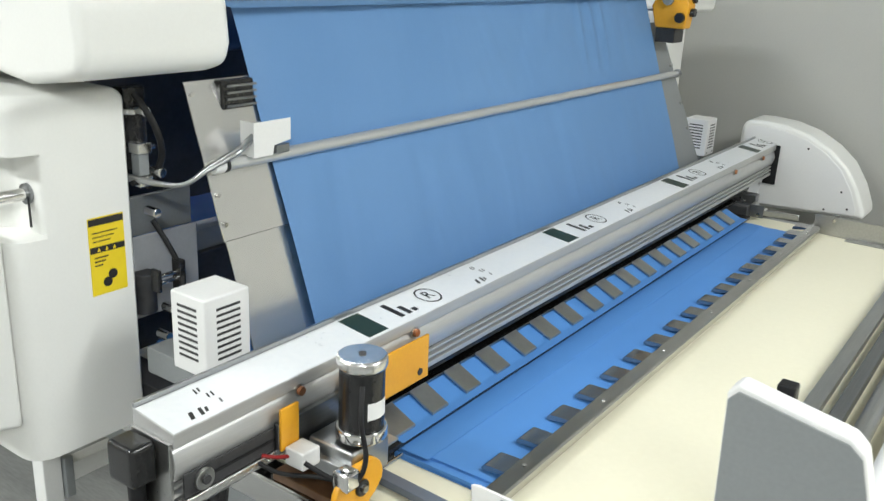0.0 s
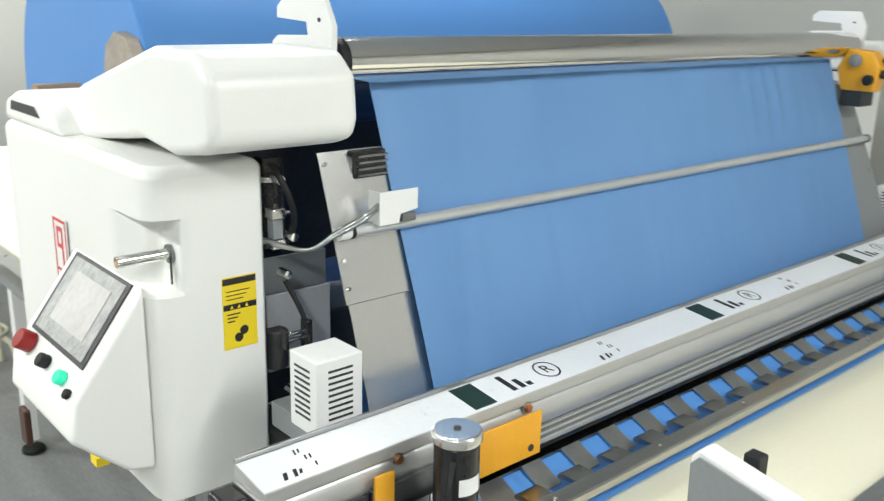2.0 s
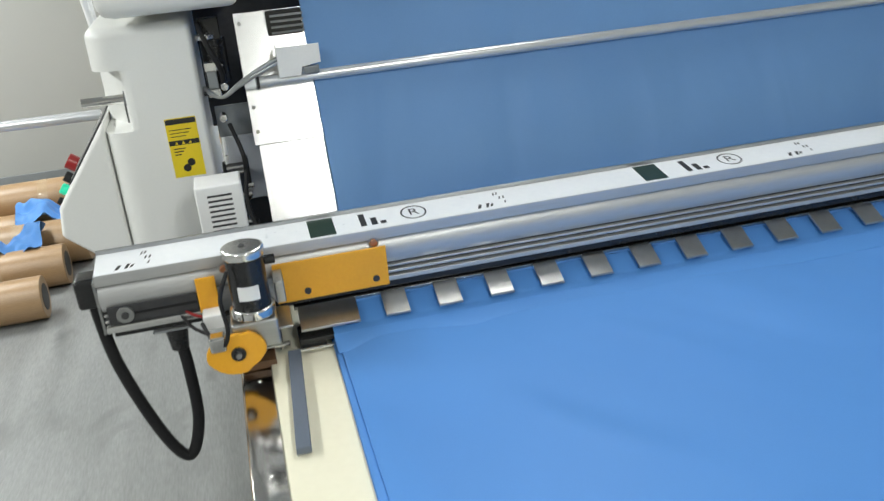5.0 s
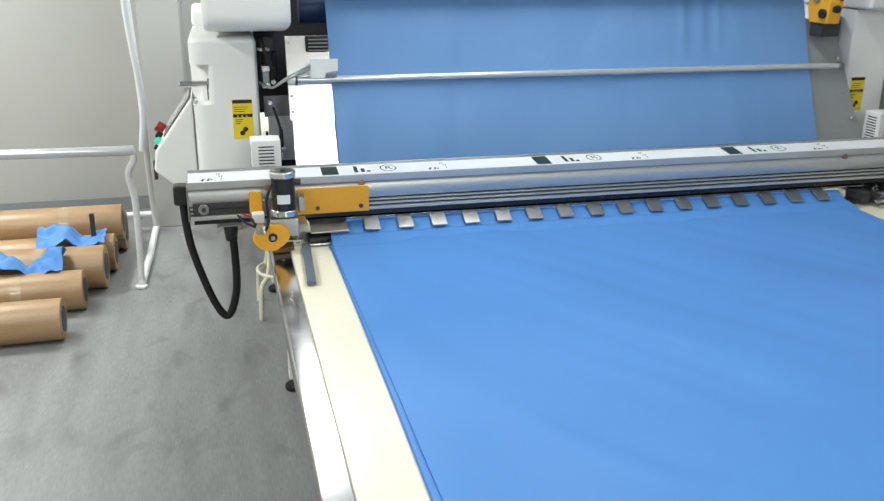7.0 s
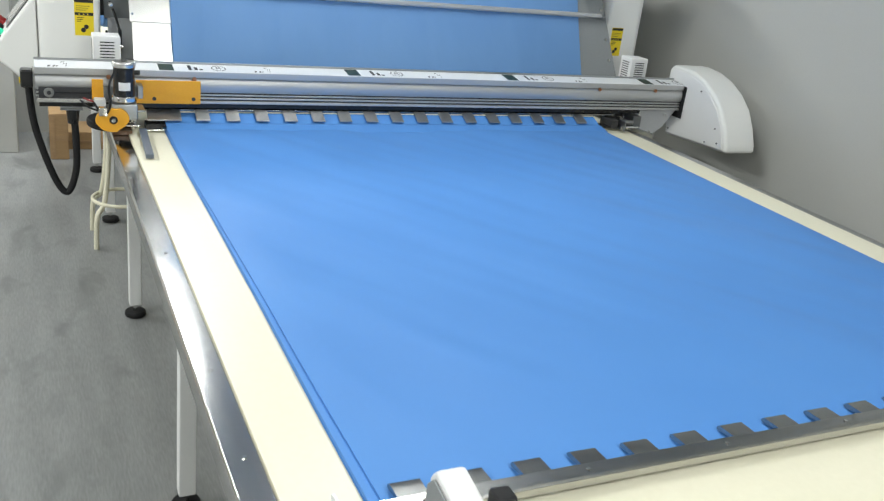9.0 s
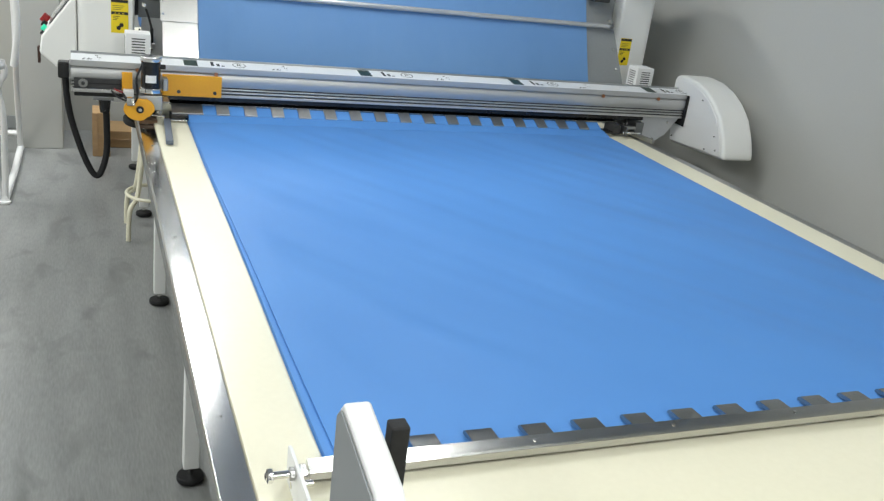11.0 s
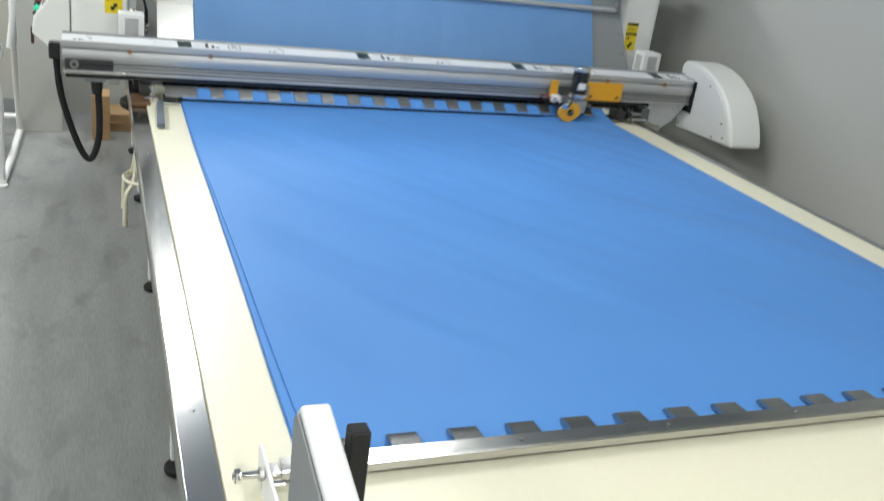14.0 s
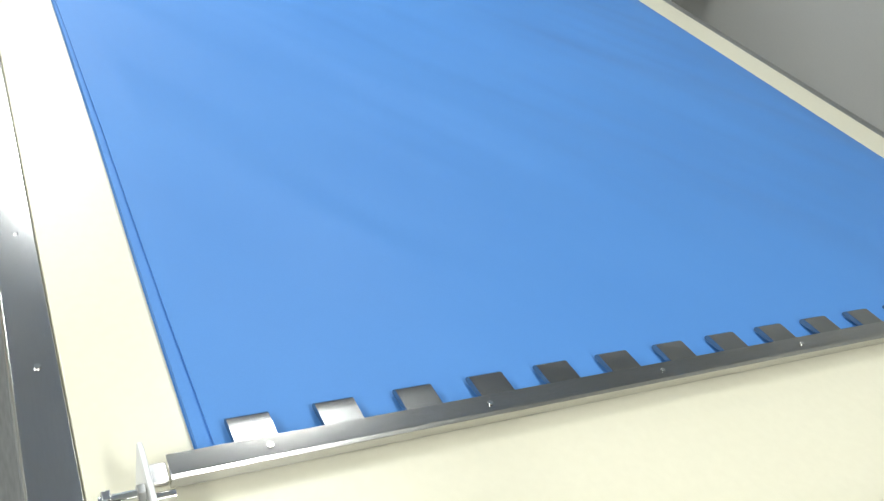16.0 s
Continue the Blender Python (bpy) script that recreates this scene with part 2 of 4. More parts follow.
def tube(pts, r, seg=10, bm=None, steps=0):
    """A round tube through points; steps > 0 rounds the path."""
    P = [Vector(p) for p in pts]
    if steps:
        Q = []
        for i in range(len(P) - 1):
            a, b0, c, d = P[max(i - 1, 0)], P[i], P[i + 1], P[min(i + 2, len(P) - 1)]
            for s in range(steps):
                u = s / steps
                Q.append(0.5 * (2 * b0 + (c - a) * u + (2 * a - 5 * b0 + 4 * c - d) * u * u + (3 * b0 - a - 3 * c + d) * u ** 3))
        P = Q + [P[-1]]
    b = bmesh.new()
    ref, rings = Vector((0.31, 0.47, 0.83)), []
    for i, p in enumerate(P):
        t = (P[min(i + 1, len(P) - 1)] - P[max(i - 1, 0)]).normalized()
        u = (ref - t * ref.dot(t)).normalized()
        ref, w = u, t.cross(u)
        rings.append([b.verts.new(p + r * (math.cos(k * math.tau / seg) * u + math.sin(k * math.tau / seg) * w)) for k in range(seg)])
    for A, B in zip(rings, rings[1:]):
        for k in range(seg):
            b.faces.new((A[k], A[(k + 1) % seg], B[(k + 1) % seg], B[k]))
    b.faces.new(rings[0])
    b.faces.new(rings[-1])
    bmesh.ops.recalc_face_normals(b, faces=b.faces)
    return merge(bm, b)


def sheet(f, nu, nv, thick, bm=None):
    """A thin curved sheet: f(u, v) gives points, thick is a vector of its thickness."""
    b = bmesh.new()
    T = Vector(thick)
    g = [[[b.verts.new(Vector(f(i / nu, j / nv)) + k * T) for j in range(nv + 1)] for i in range(nu + 1)] for k in (0, 1)]
    for i in range(nu):
        for j in range(nv):
            for k in (0, 1):
                b.faces.new((g[k][i][j], g[k][i + 1][j], g[k][i + 1][j + 1], g[k][i][j + 1]))
    for i in range(nu):
        for j in (0, nv):
            b.faces.new((g[0][i][j], g[0][i + 1][j], g[1][i + 1][j], g[1][i][j]))
    for j in range(nv):
        for i in (0, nu):
            b.faces.new((g[0][i][j], g[0][i][j + 1], g[1][i][j + 1], g[1][i][j]))
    return merge(bm, b)


# ======== the room ========
X0, X1, Y0, Y1 = -4.0, 2.98, -4.5, 5.35
structure("floor", box(X0, X1, Y0, Y1, -0.1, 0), M_FLOOR, "grey streaked vinyl floor")
structure("ceiling", box(X0, X1, Y0, Y1, CEIL, CEIL + 0.1), M_CEIL, "white ceiling")
structure("wall_east", box(X1, X1 + 0.15, Y0, Y1, -0.1, CEIL + 0.1), M_WALL, "plain grey painted wall")
structure("wall_west", box(X0 - 0.15, X0, Y0, Y1, -0.1, CEIL + 0.1), M_WALL, "plain grey painted wall")
structure("wall_north", box(X0 - 0.15, X1 + 0.15, Y1, Y1 + 0.15, -0.1, CEIL + 0.1), M_WALL, "plain grey painted wall")
structure("wall_south", box(X0 - 0.15, X1 + 0.15, Y0 - 0.15, Y0, -0.1, CEIL + 0.1), M_WALL, "plain grey painted wall")
structure("column", box(-0.46, -0.215, 4.86, Y1 - 0.003, 0, CEIL - 0.002, 0.006), M_WALL, "square grey wall pillar")
structure("baseboard", box(X0 + 0.002, -0.47, Y1 - 0.014, Y1 - 0.002, 0.001, 0.09, 0.003), M_GREYP, "grey skirting strip")


def ceiling_lamp(x, y, length):
    h = length / 2 + 0.02
    ob = thing("ceiling_lamp", "white ceiling lamp with a long glowing diffuser", "lamp", "ceiling lamps", (x, y, CEIL))
    part("housing", box(-0.17, 0.17, -h - 0.02, h + 0.02, -0.055, -0.001, 0.008), M_WHITE2, ob)
    part("diffuser", box(-0.15, 0.15, -h, h, -0.075, -0.056, 0.004), M_DIFF, ob, "glowing white diffuser")


for lx, ly, lw, ll in LAMPS:
    ceiling_lamp(lx, ly, ll)

# ======== the table ========
ZT = 0.86
TY0, TY1 = -1.9, 4.6


def cutting_table():
    ob = thing("cutting_table", "long cream laminate cutting table with steel edge rails and white legs", "table")
    part("tabletop", box(0.172, 2.36, TY0, TY1, ZT - 0.03, ZT, 0.002), M_TABLE, ob, "cream laminate tabletop")
    rail = prism([(0.112, 0.800), (0.112, 0.848), (0.116, 0.853), (0.171, 0.853), (0.171, 0.800)], "y", TY0, TY1, 0.0015)
    r = part("rail", rail, M_RAIL, ob, "brushed steel edge rail")
    part("rail", box(2.361, 2.42, TY0, TY1, 0.80, 0.853, 0.003), M_STEEL, ob, "brushed steel edge rail")
    bm = cyl((0, 0, 0.001), "z", 0.0045, 0.003, 10)
    for k in range(20):
        y = -1.62 + 0.30 * k - 0.012
        if k == 0:
            first = part("bolt", bm, M_CHROME, r, "", (0.146, y, 0.853))
        else:
            o = new("bolt", first.data)
            o.parent, o.location = r, (0.146, y, 0.853)
    part("side_beam", box(0.150, 0.20, TY0 + 0.02, TY1 - 0.02, 0.72, 0.828, 0.003), M_GREYP, ob)
    part("side_beam", box(2.33, 2.38, TY0 + 0.02, TY1 - 0.02, 0.72, 0.828, 0.003), M_GREYP, ob)
    for k, y in enumerate((-1.45, -0.15, 1.15, 2.45, 3.58, 4.45)):
        for x in (0.213, 2.30):
            leg = part("leg", box(x - 0.024, x + 0.024, y - 0.024, y + 0.024, 0.055, 0.76, 0.004), M_WHITE2, ob)
            part("foot", cyl((x, y, 0.013), "z", 0.042, 0.022, 20, 0.006), M_BLACK, leg, "black levelling foot")
            part("stem", cyl((x, y, 0.040), "z", 0.009, 0.036, 12), M_CHROME, leg)
    for y in (-0.15, 1.15, 2.45, 3.58):
        part("cross_beam", box(0.24, 2.276, y - 0.02, y + 0.02, 0.42, 0.47, 0.003), M_WHITE2, ob)
        part("bracket", box(0.238, 0.262, y - 0.035, y + 0.035, 0.39, 0.50, 0.003), M_GREYP, ob)
    return ob


cutting_table()


# ======== stacked cloth on the table ========
def lay():
    random.seed(3)
    ob = thing("cloth_stack", "flat stack of many light blue nonwoven cloth layers on the table", "fabric")
    z = ZT + 0.0006
    for k in range(6):
        top = k == 5
        x0, x1 = (0.297, 0.299, 0.298, 0.2985, 0.3015, 0.301)[k], 2.193 + random.uniform(-0.004, 0.004)

        y0 = -0.038 + 0.0006 * k

        def f(u, v, x0=x0, x1=x1, z=z, top=top, y0=y0):
            y = y0 + (2.37 - y0) * v
            xa = x0 + (0.015 * max(0, 1 - y / 1.5) if x0 > 0.300 else 0)
            x = xa + (x1 - xa) * u
            e = 0.003 * noise.noise(Vector((0.5, y * 2.2, x0 * 50))) * (1 - min(u * 12, 1))
            a, c = 2.9 * (0.83 * x + 0.56 * y), 1.1 * (0.83 * y - 0.56 * x)
            h = 0.006 * noise.noise(Vector((a, c * 0.8, 3.0))) + 0.0045 * noise.noise(Vector((a * 2.4, c * 1.3, 9.0))) + 0.0032 * noise.noise(Vector((a * 4.4, c * 2.0, 5.0)))
            h = (0.004 + 1.0 * h) * max(0, min(1, (y - 0.12) * 4, (2.28 - y) * 6))
            return (x + e, y, z + (h * min(1, u * 30, (1 - u) * 30) + 0.0002 if top else 0))

        part("cloth_layer", sheet(f, 110 if top else 12, 150 if top else 24, (0, 0, 0.0016 if top else 0.0024)), M_LAY, ob)
        z += 0.0026
    return ob


lay()


# ======== end catcher ========
PITCH = 0.1112


def comb_tooth_mesh(w, length, drop):
    """A bent sheet-steel tooth: tip at y = 0 reaching back to y = -length."""
    prof = [(0, 0, 0.003), (-0.002, -0.001, 0.0075), (-0.007, -0.001, 0.0105), (-0.024, 0.001, 0.0092), (-0.040, 0.004, 0.0066), (-length, 0.006 + drop, 0.005)]
    b = bmesh.new()
    rows = []
    for y, z, t in prof:
        rows.append([b.verts.new((x, y, z + dz)) for x, dz in ((0, 0), (w, 0), (w, t), (0, t))])
    for A, B in zip(rows, rows[1:]):
        for k in range(4):
            b.faces.new((A[k], A[(k + 1) % 4], B[(k + 1) % 4], B[k]))
    b.faces.new(rows[0])
    b.faces.new(rows[-1])
    return b


def end_catcher():
    ob = thing("end_catcher_bar", "steel catcher bar with bent comb teeth gripping the cloth", "catcher")
    z = 0.8635
    bar = part("bar", prism([(-0.0770, z + 0.0075), (-0.0765, z + 0.0215), (-0.0725, z + 0.0255), (-0.0460, z + 0.0295), (-0.0460, z + 0.0262), (-0.0700, z + 0.0222), (-0.0725, z + 0.0075)], "x", 0.256, 2.285, 0.0006), M_BAR, ob, "folded steel angle bar")
    # added dark strip: paints the shadow gap below the bar's front face
    part("shade_strip", box(0.262, 2.28, -0.066, -0.052, z + 0.001, z + 0.018, 0.001), M_DARK, ob, "dark strip painting shade under the hollow bar")
    part("end_block", box(0.2295, 0.2545, -0.079, -0.052, z + 0.004, z + 0.0255, 0.002), M_STAIN, ob, "bright end block")
    for k in range(7):
        part("rivet", cyl((0.372 + 0.30 * k, -0.060, z + 0.0285), "z", 0.0035, 0.002, 10), M_CHROME, bar)
    first = None
    for k in range(18):
        x = 0.334 + PITCH * k
        if first is None:
            first = part("tooth", comb_tooth_mesh(0.052, 0.056, 0.0), M_TOOTH, bar, "", (x, 0, 0.880))
        else:
            o = new("tooth", first.data)
            o.parent, o.location = bar, (x, 0, 0.880)
    part("shaft", cyl((0.2405, -0.090, z + 0.013), "x", 0.006, 0.036, 16), M_CHROME, ob)
    return ob


CATCHER = end_catcher()


def catcher_side(x, sx):
    """The arm that carries the catcher bar, with its bolt."""
    ob = thing("catcher_arm", "white steel arm with chrome bolt holding the catcher bar" if sx > 0 else "bare steel arm with chrome bolt holding the catcher bar", "bracket", "catcher arms")
    a, b = (x, x + 0.006)
    part("arm_plate", prism([(-0.055, 0.865), (-0.05, 0.925), (-0.062, 0.928), (-0.30, 0.925), (-0.36, 0.88), (-0.36, 0.862), (-0.10, 0.862)], "x", a, b, 0.0012), M_WHITE2 if sx > 0 else M_STEEL, ob)
    part("bolt", cyl((x - sx * 0.022, -0.112, 0.915), "x", 0.006, 0.05, 12), M_CHROME, ob)
    part("bolt_head", cyl((x - sx * 0.040, -0.112, 0.915), "x", 0.0115, 0.009, 6, 0.001), M_CHROME, ob)
    part("nut", cyl((x - sx * 0.006, -0.112, 0.915), "x", 0.011, 0.008, 6, 0.001), M_STEEL, ob)
    part("foot_plate", box(min(x, x + sx * 0.03), max(x, x + sx * 0.03), -0.36, -0.16, 0.8605, 0.8645, 0.001), M_STEEL, ob)
    return ob


catcher_side(0.223, 1)
catcher_side(2.292, -1)


def end_unit():
    """Drive unit behind the catcher: side plates, round tubes and a roller across the table."""
    ob = thing("end_roller_unit", "end unit with white side plates, steel bars and roller", "machine")
    prof = [(-0.425, 0.8615), (-0.415, 1.222), (-0.427, 1.236), (-0.556, 1.212), (-0.572, 1.198), (-0.612, 1.05), (-0.66, 0.8615)]
    for x, t in ((0.186, 0.0), (2.30, 0.0)):
        pl = part("side_plate", prism(prof, "x", x + 0.0035, x + 0.036, 0.005, 3), M_WHITE2, ob, "white side plate")
        inner = [(y * 0.97 - 0.0155, 1.04 + (z - 1.04) * 0.96) for y, z in prof]
        part("face_panel", prism(inner, "x", x, x + 0.003, 0.001), M_GREYP, pl, "grey face panel")
    part("stop_post", box(0.230, 0.252, -0.482, -0.460, 0.8615, 1.232, 0.003), M_BLACK, ob, "black square post")
    part("cross_bar", box(0.225, 2.298, -0.405, -0.372, 0.885, 0.905, 0.003), M_ALU, ob)
    part("cross_bar", box(0.225, 2.298, -0.452, -0.425, 0.885, 0.91, 0.003), M_ALUD, ob)
    part("guide_tube", cyl((1.26, -0.49, 0.90), "x", 0.018, 2.07, 24), M_ALU, ob)
    part("roller", cyl((1.26, -0.565, 0.915), "x", 0.034, 2.07, 32), M_WHITE2, ob, "white round roller")
    return ob


end_unit()

# ======== the spreading machine ========
machine = thing("spreading_machine", "white cloth spreading machine with towers, cutting beam and polished roller", "machine")


def decal_box(x0, x1, y, z0, z1, material, parent, name="print_bar", t=0.0006):
    return part(name, box(x0, x1, y - t, y, z0, z1), material, parent)


def warning_label(x0, y, z0, x1, z1):
    lb = part("warning_label", box(x0, x1, y - 0.0012, y - 0.0002, z0, z1), M_LABEL, machine, "yellow warning label with black bars")
    w, h = x1 - x0, z1 - z0
    yy = y - 0.0014
    decal_box(x0 + 0.001, x1 - 0.001, yy, z0 + 0.90 * h, z1 - 0.002, M_INK, lb)
    decal_box(x0 + 0.001, x1 - 0.001, yy, z0 + 0.55 * h, z0 + 0.63 * h, M_INK, lb)
    for k in range(3):
        decal_box(x0 + 0.1 * w, x0 + (0.8 - 0.1 * k) * w, yy, z0 + (0.80 - 0.055 * k) * h, z0 + (0.812 - 0.055 * k) * h, M_INK, lb)
        decal_box(x0 + 0.12 * w, x0 + (0.5 - 0.08 * k) * w, yy, z0 + (0.48 - 0.05 * k) * h, z0 + (0.497 - 0.05 * k) * h, M_INK, lb)
        part("warning_sign", prism([(x0 + (0.2 + 0.22 * k) * w, z0 + 0.565 * h), (x0 + (0.3 + 0.22 * k) * w, z0 + 0.565 * h), (x0 + (0.25 + 0.22 * k) * w, z0 + 0.615 * h)], "y", yy - 0.0009, yy - 0.0005), M_LABEL, lb)
    for cx, cz, r in ((0.44, 0.15, 0.10), (0.60, 0.24, 0.10)):
        part("gear_print", cyl((x0 + cx * w, yy, z0 + cz * h), "y", r * w * 1.3, 0.0008, 12), M_INK, lb)
    return lb


def rounded(pts, radii, n=6):
    """An outline with each corner rounded by its own radius."""
    out = []
    for k, (p, r) in enumerate(zip(pts, radii)):
        if r == 0:
            out.append(p)
            continue
        P, A, B = Vector(p), Vector(pts[k - 1]), Vector(pts[(k + 1) % len(pts)])
        a, b = P + (A - P).normalized() * r, P + (B - P).normalized() * r
        for i in range(n + 1):
            u = i / n
            q = a * (1 - u) ** 2 + P * 2 * u * (1 - u) + b * u * u
            out.append((q.x, q.y))
    return out


def loft(rings, name, material, label):
    """One skin through rings of equal point count, (z, outline)."""
    b = bmesh.new()
    R = [[b.verts.new((x, y, z)) for x, y in pts] for z, pts in rings]
    for A, B in zip(R, R[1:]):
        for k in range(len(A)):
            b.faces.new((A[k], A[(k + 1) % len(A)], B[(k + 1) % len(A)], B[k]))
    b.faces.new(R[0])
    b.faces.new(R[-1])
    return part(name, b, material, machine, label)


def along(path, n):
    P = [Vector(p) for p in path]
    L = [(q - p).length for p, q in zip(P, P[1:])]
    out = []
    for k in range(n + 1):
        d, i = sum(L) * k / n, 0
        while i < len(L) - 1 and d > L[i]:
            d, i = d - L[i], i + 1
        q = P[i].lerp(P[i + 1], min(d / L[i], 1))
        out.append((q.x, q.y))
    return out


TB = 0.848


def tower_plan(notch, c=0.0):
    base = rounded([(0.124 - c, 0.385 + c), (0.124 - c, 1.16 - c), (-0.100 + c, 1.16 - c)], [0, 0.03, 0.03], 6)[1:]
    arc = rounded([(-0.100 + c, 0.55), (-0.100 + c, 0.385 + c), (-0.02, 0.385 + c)], [0, 0.05, 0], 8)
    dent = [(-0.100, 0.55), (-0.096, 0.53), (-0.062, 0.478), (-0.050, 0.470), (-0.040, 0.460), (-0.040, 0.390), (-0.020, 0.385)]
    return [(0.124 - c, 0.398 + c)] + base + along(dent if notch else arc, 24) + [(0.112 - c, 0.385 + c)]


rings = [(TB, tower_plan(0)), (1.236, tower_plan(0)), (1.240, tower_plan(1)), (1.368, tower_plan(1)), (1.373, tower_plan(0)), (1.440, tower_plan(0))]
for k in range(1, 7):
    a = radians(15 * k)
    rings.append((1.440 + 0.022 * math.sin(a), tower_plan(0, 0.022 * (1 - math.cos(a)))))
towerL = loft(rings, "side_tower", M_WHITE, "white moulded side tower with a notch")
planR = rounded([(2.462, 0.385), (2.660, 0.385), (2.660, 1.14), (2.462, 1.14)], [0.012, 0.04, 0.03, 0.03], 8)
towerR = loft([(TB, planR), (1.53, planR)], "side_tower", M_WHITE, "white moulded side tower")
part("tower_shoulder", prism([(0.80, 1.46), (0.84, 1.50), (0.90, 1.525), (1.06, 1.53), (1.13, 1.51), (1.15, 1.46)], "x", -0.092, 0.118, 0.015, 4), M_WHITE, machine)
part("shoulder_opening", prism([(0.90, 1.488), (0.93, 1.508), (1.08, 1.508), (1.09, 1.488)], "x", -0.0935, -0.0918), M_DARK, machine, "dark slot in the shoulder")
for wx in (0.03, 2.56):
    part("tower_foot", box(wx - 0.06, wx + 0.06, 0.50, 1.05, TB - 0.055, TB - 0.001, 0.01), M_WHITE2, machine)

# cowl on the left tower
cowl_prof = [(0.255, 1.505), (0.245, 1.54), (0.25, 1.615), (0.30, 1.655), (0.46, 1.655), (0.80, 1.565), (0.90, 1.52), (0.905, 1.475), (0.80, 1.455), (0.62, 1.478), (0.52, 1.492), (0.40, 1.478), (0.30, 1.492)]
cowl = part("cowl", prism(cowl_prof, "x", -0.045, 0.235, 0.02, 4), M_WHITE, machine, "glossy white moulded cowl")
cowlR = part("cowl", prism([(0.30, 1.535), (0.29, 1.60), (0.34, 1.64), (0.60, 1.63), (0.85, 1.56), (0.85, 1.532)], "x", 2.45, 2.68, 0.018, 4), M_WHITE, machine, "glossy white moulded cowl")

# crank stub in the notch of the left tower
part("crank_shaft", cyl((-0.089, 0.428, 1.303), "x", 0.0105, 0.098, 20, 0.002), M_CHROME, machine, "polished crank stub")
part("shaft_collar", cyl((-0.043, 0.428, 1.303), "x", 0.017, 0.006, 20), M_ALUD, machine)
part("locking_pin", cyl((-0.046, 0.418, 1.275), "z", 0.002, 0.05, 8), M_DARK, machine)

# brand shapes on the tower's outer side
lg = part("side_emblem", box(-0.1015, -0.1004, 0.775, 0.855, 1.14, 1.30), M_WHITE2, machine)
for b4 in ((0.78, 0.85, 1.290, 1.296), (0.78, 0.85, 1.144, 1.150), (0.78, 0.785, 1.15, 1.29), (0.845, 0.85, 1.15, 1.29), (0.78, 0.85, 1.185, 1.190), (0.800, 0.808, 1.20, 1.28), (0.808, 0.832, 1.27, 1.28), (0.808, 0.832, 1.235, 1.244), (0.826, 0.833, 1.244, 1.27)):
    part("red_shape", box(-0.1024, -0.1016, *b4), M_REDP, lg)
for k in range(8):
    part("blue_shape", box(-0.1016, -0.1004, 0.735 + 0.021 * k, 0.748 + 0.021 * k, 1.092, 1.118), M_BLUEP, lg)

# the control console: wedge beside the left tower
con = part("control_console", prism([(-0.101, 1.262), (-0.236, 1.078), (-0.246, 1.010), (-0.150, 0.925), (-0.101, 0.915)], "y", 0.405, 0.73, 0.01, 3), M_WHITE, machine, "white wedge-shaped control console")


def on_console(u0, u1, v0, v1, lift, t, material, parent, name, label=""):
    """A flat piece on the sloping face: u across (0 near, 1 far), v from the bottom up."""
    P0, P1 = Vector((-0.236, 0, 1.078)), Vector((-0.101, 0, 1.262))
    d = P1 - P0
    nrm = Vector((-d.z, 0, d.x)).normalized()
    b = bmesh.new()
    vs = []
    for h in (lift, lift + t):
        for u, v in ((u0, v0), (u1, v0), (u1, v1), (u0, v1)):
            p = P0 + d * v + nrm * h
            vs.append(b.verts.new((p.x, 0.405 + 0.325 * u, p.z)))
    for q in ((0, 1, 2, 3), (4, 5, 6, 7), (0, 1, 5, 4), (1, 2, 6, 5), (2, 3, 7, 6), (3, 0, 4, 7)):
        b.faces.new([vs[i] for i in q])
    return part(name, b, material, parent, label)


scr = on_console(0.10, 0.90, 0.24, 0.96, 0.0005, 0.003, M_DARK, con, "screen_frame", "dark screen frame")
on_console(0.14, 0.86, 0.28, 0.93, 0.004, 0.0012, M_PLASTIC, con, "film", "wrinkled clear film")
on_console(0.24, 0.74, 0.40, 0.83, 0.0056, 0.0012, M_SCREEN, con, "screen", "pale screen under film")
face_n = Vector((-0.184, 0, 0.135)).normalized()
for u, v, m, r, h, lab in ((0.24, 0.10, M_GREENB, 0.013, 0.016, "lit green push button"), (0.50, 0.11, M_BLACK, 0.013, 0.02, "black selector"), (0.80, 0.14, M_REDB, 0.02, 0.03, "red emergency stop"), (0.10, 0.04, M_BLACK, 0.009, 0.01, "")):
    c = Vector((-0.236, 0, 1.078)) + Vector((0.135, 0, 0.184)) * v
    b = cyl((0, 0, h / 2), "z", r, h, 20, 0.003)
    bmesh.ops.transform(b, matrix=Matrix.Translation((c.x, 0.405 + 0.325 * u, c.z)) @ face_n.to_track_quat("Z", "Y").to_matrix().to_4x4(), verts=b.verts)
    part("button", b, m, con, lab)
part("key_tag", box(-0.262, -0.250, 0.60, 0.635, 0.93, 1.0, 0.003), mat("brown_leather", (0.07, 0.03, 0.02)), con, "dark brown key tag")
part("yellow_tab", box(-0.175, -0.150, 0.50, 0.53, 0.900, 0.918, 0.001), M_LABEL, con)

warning_label(0.031, 0.385, 1.116, 0.099, 1.253)
warning_label(2.486, 0.385, 1.129, 2.551, 1.266)


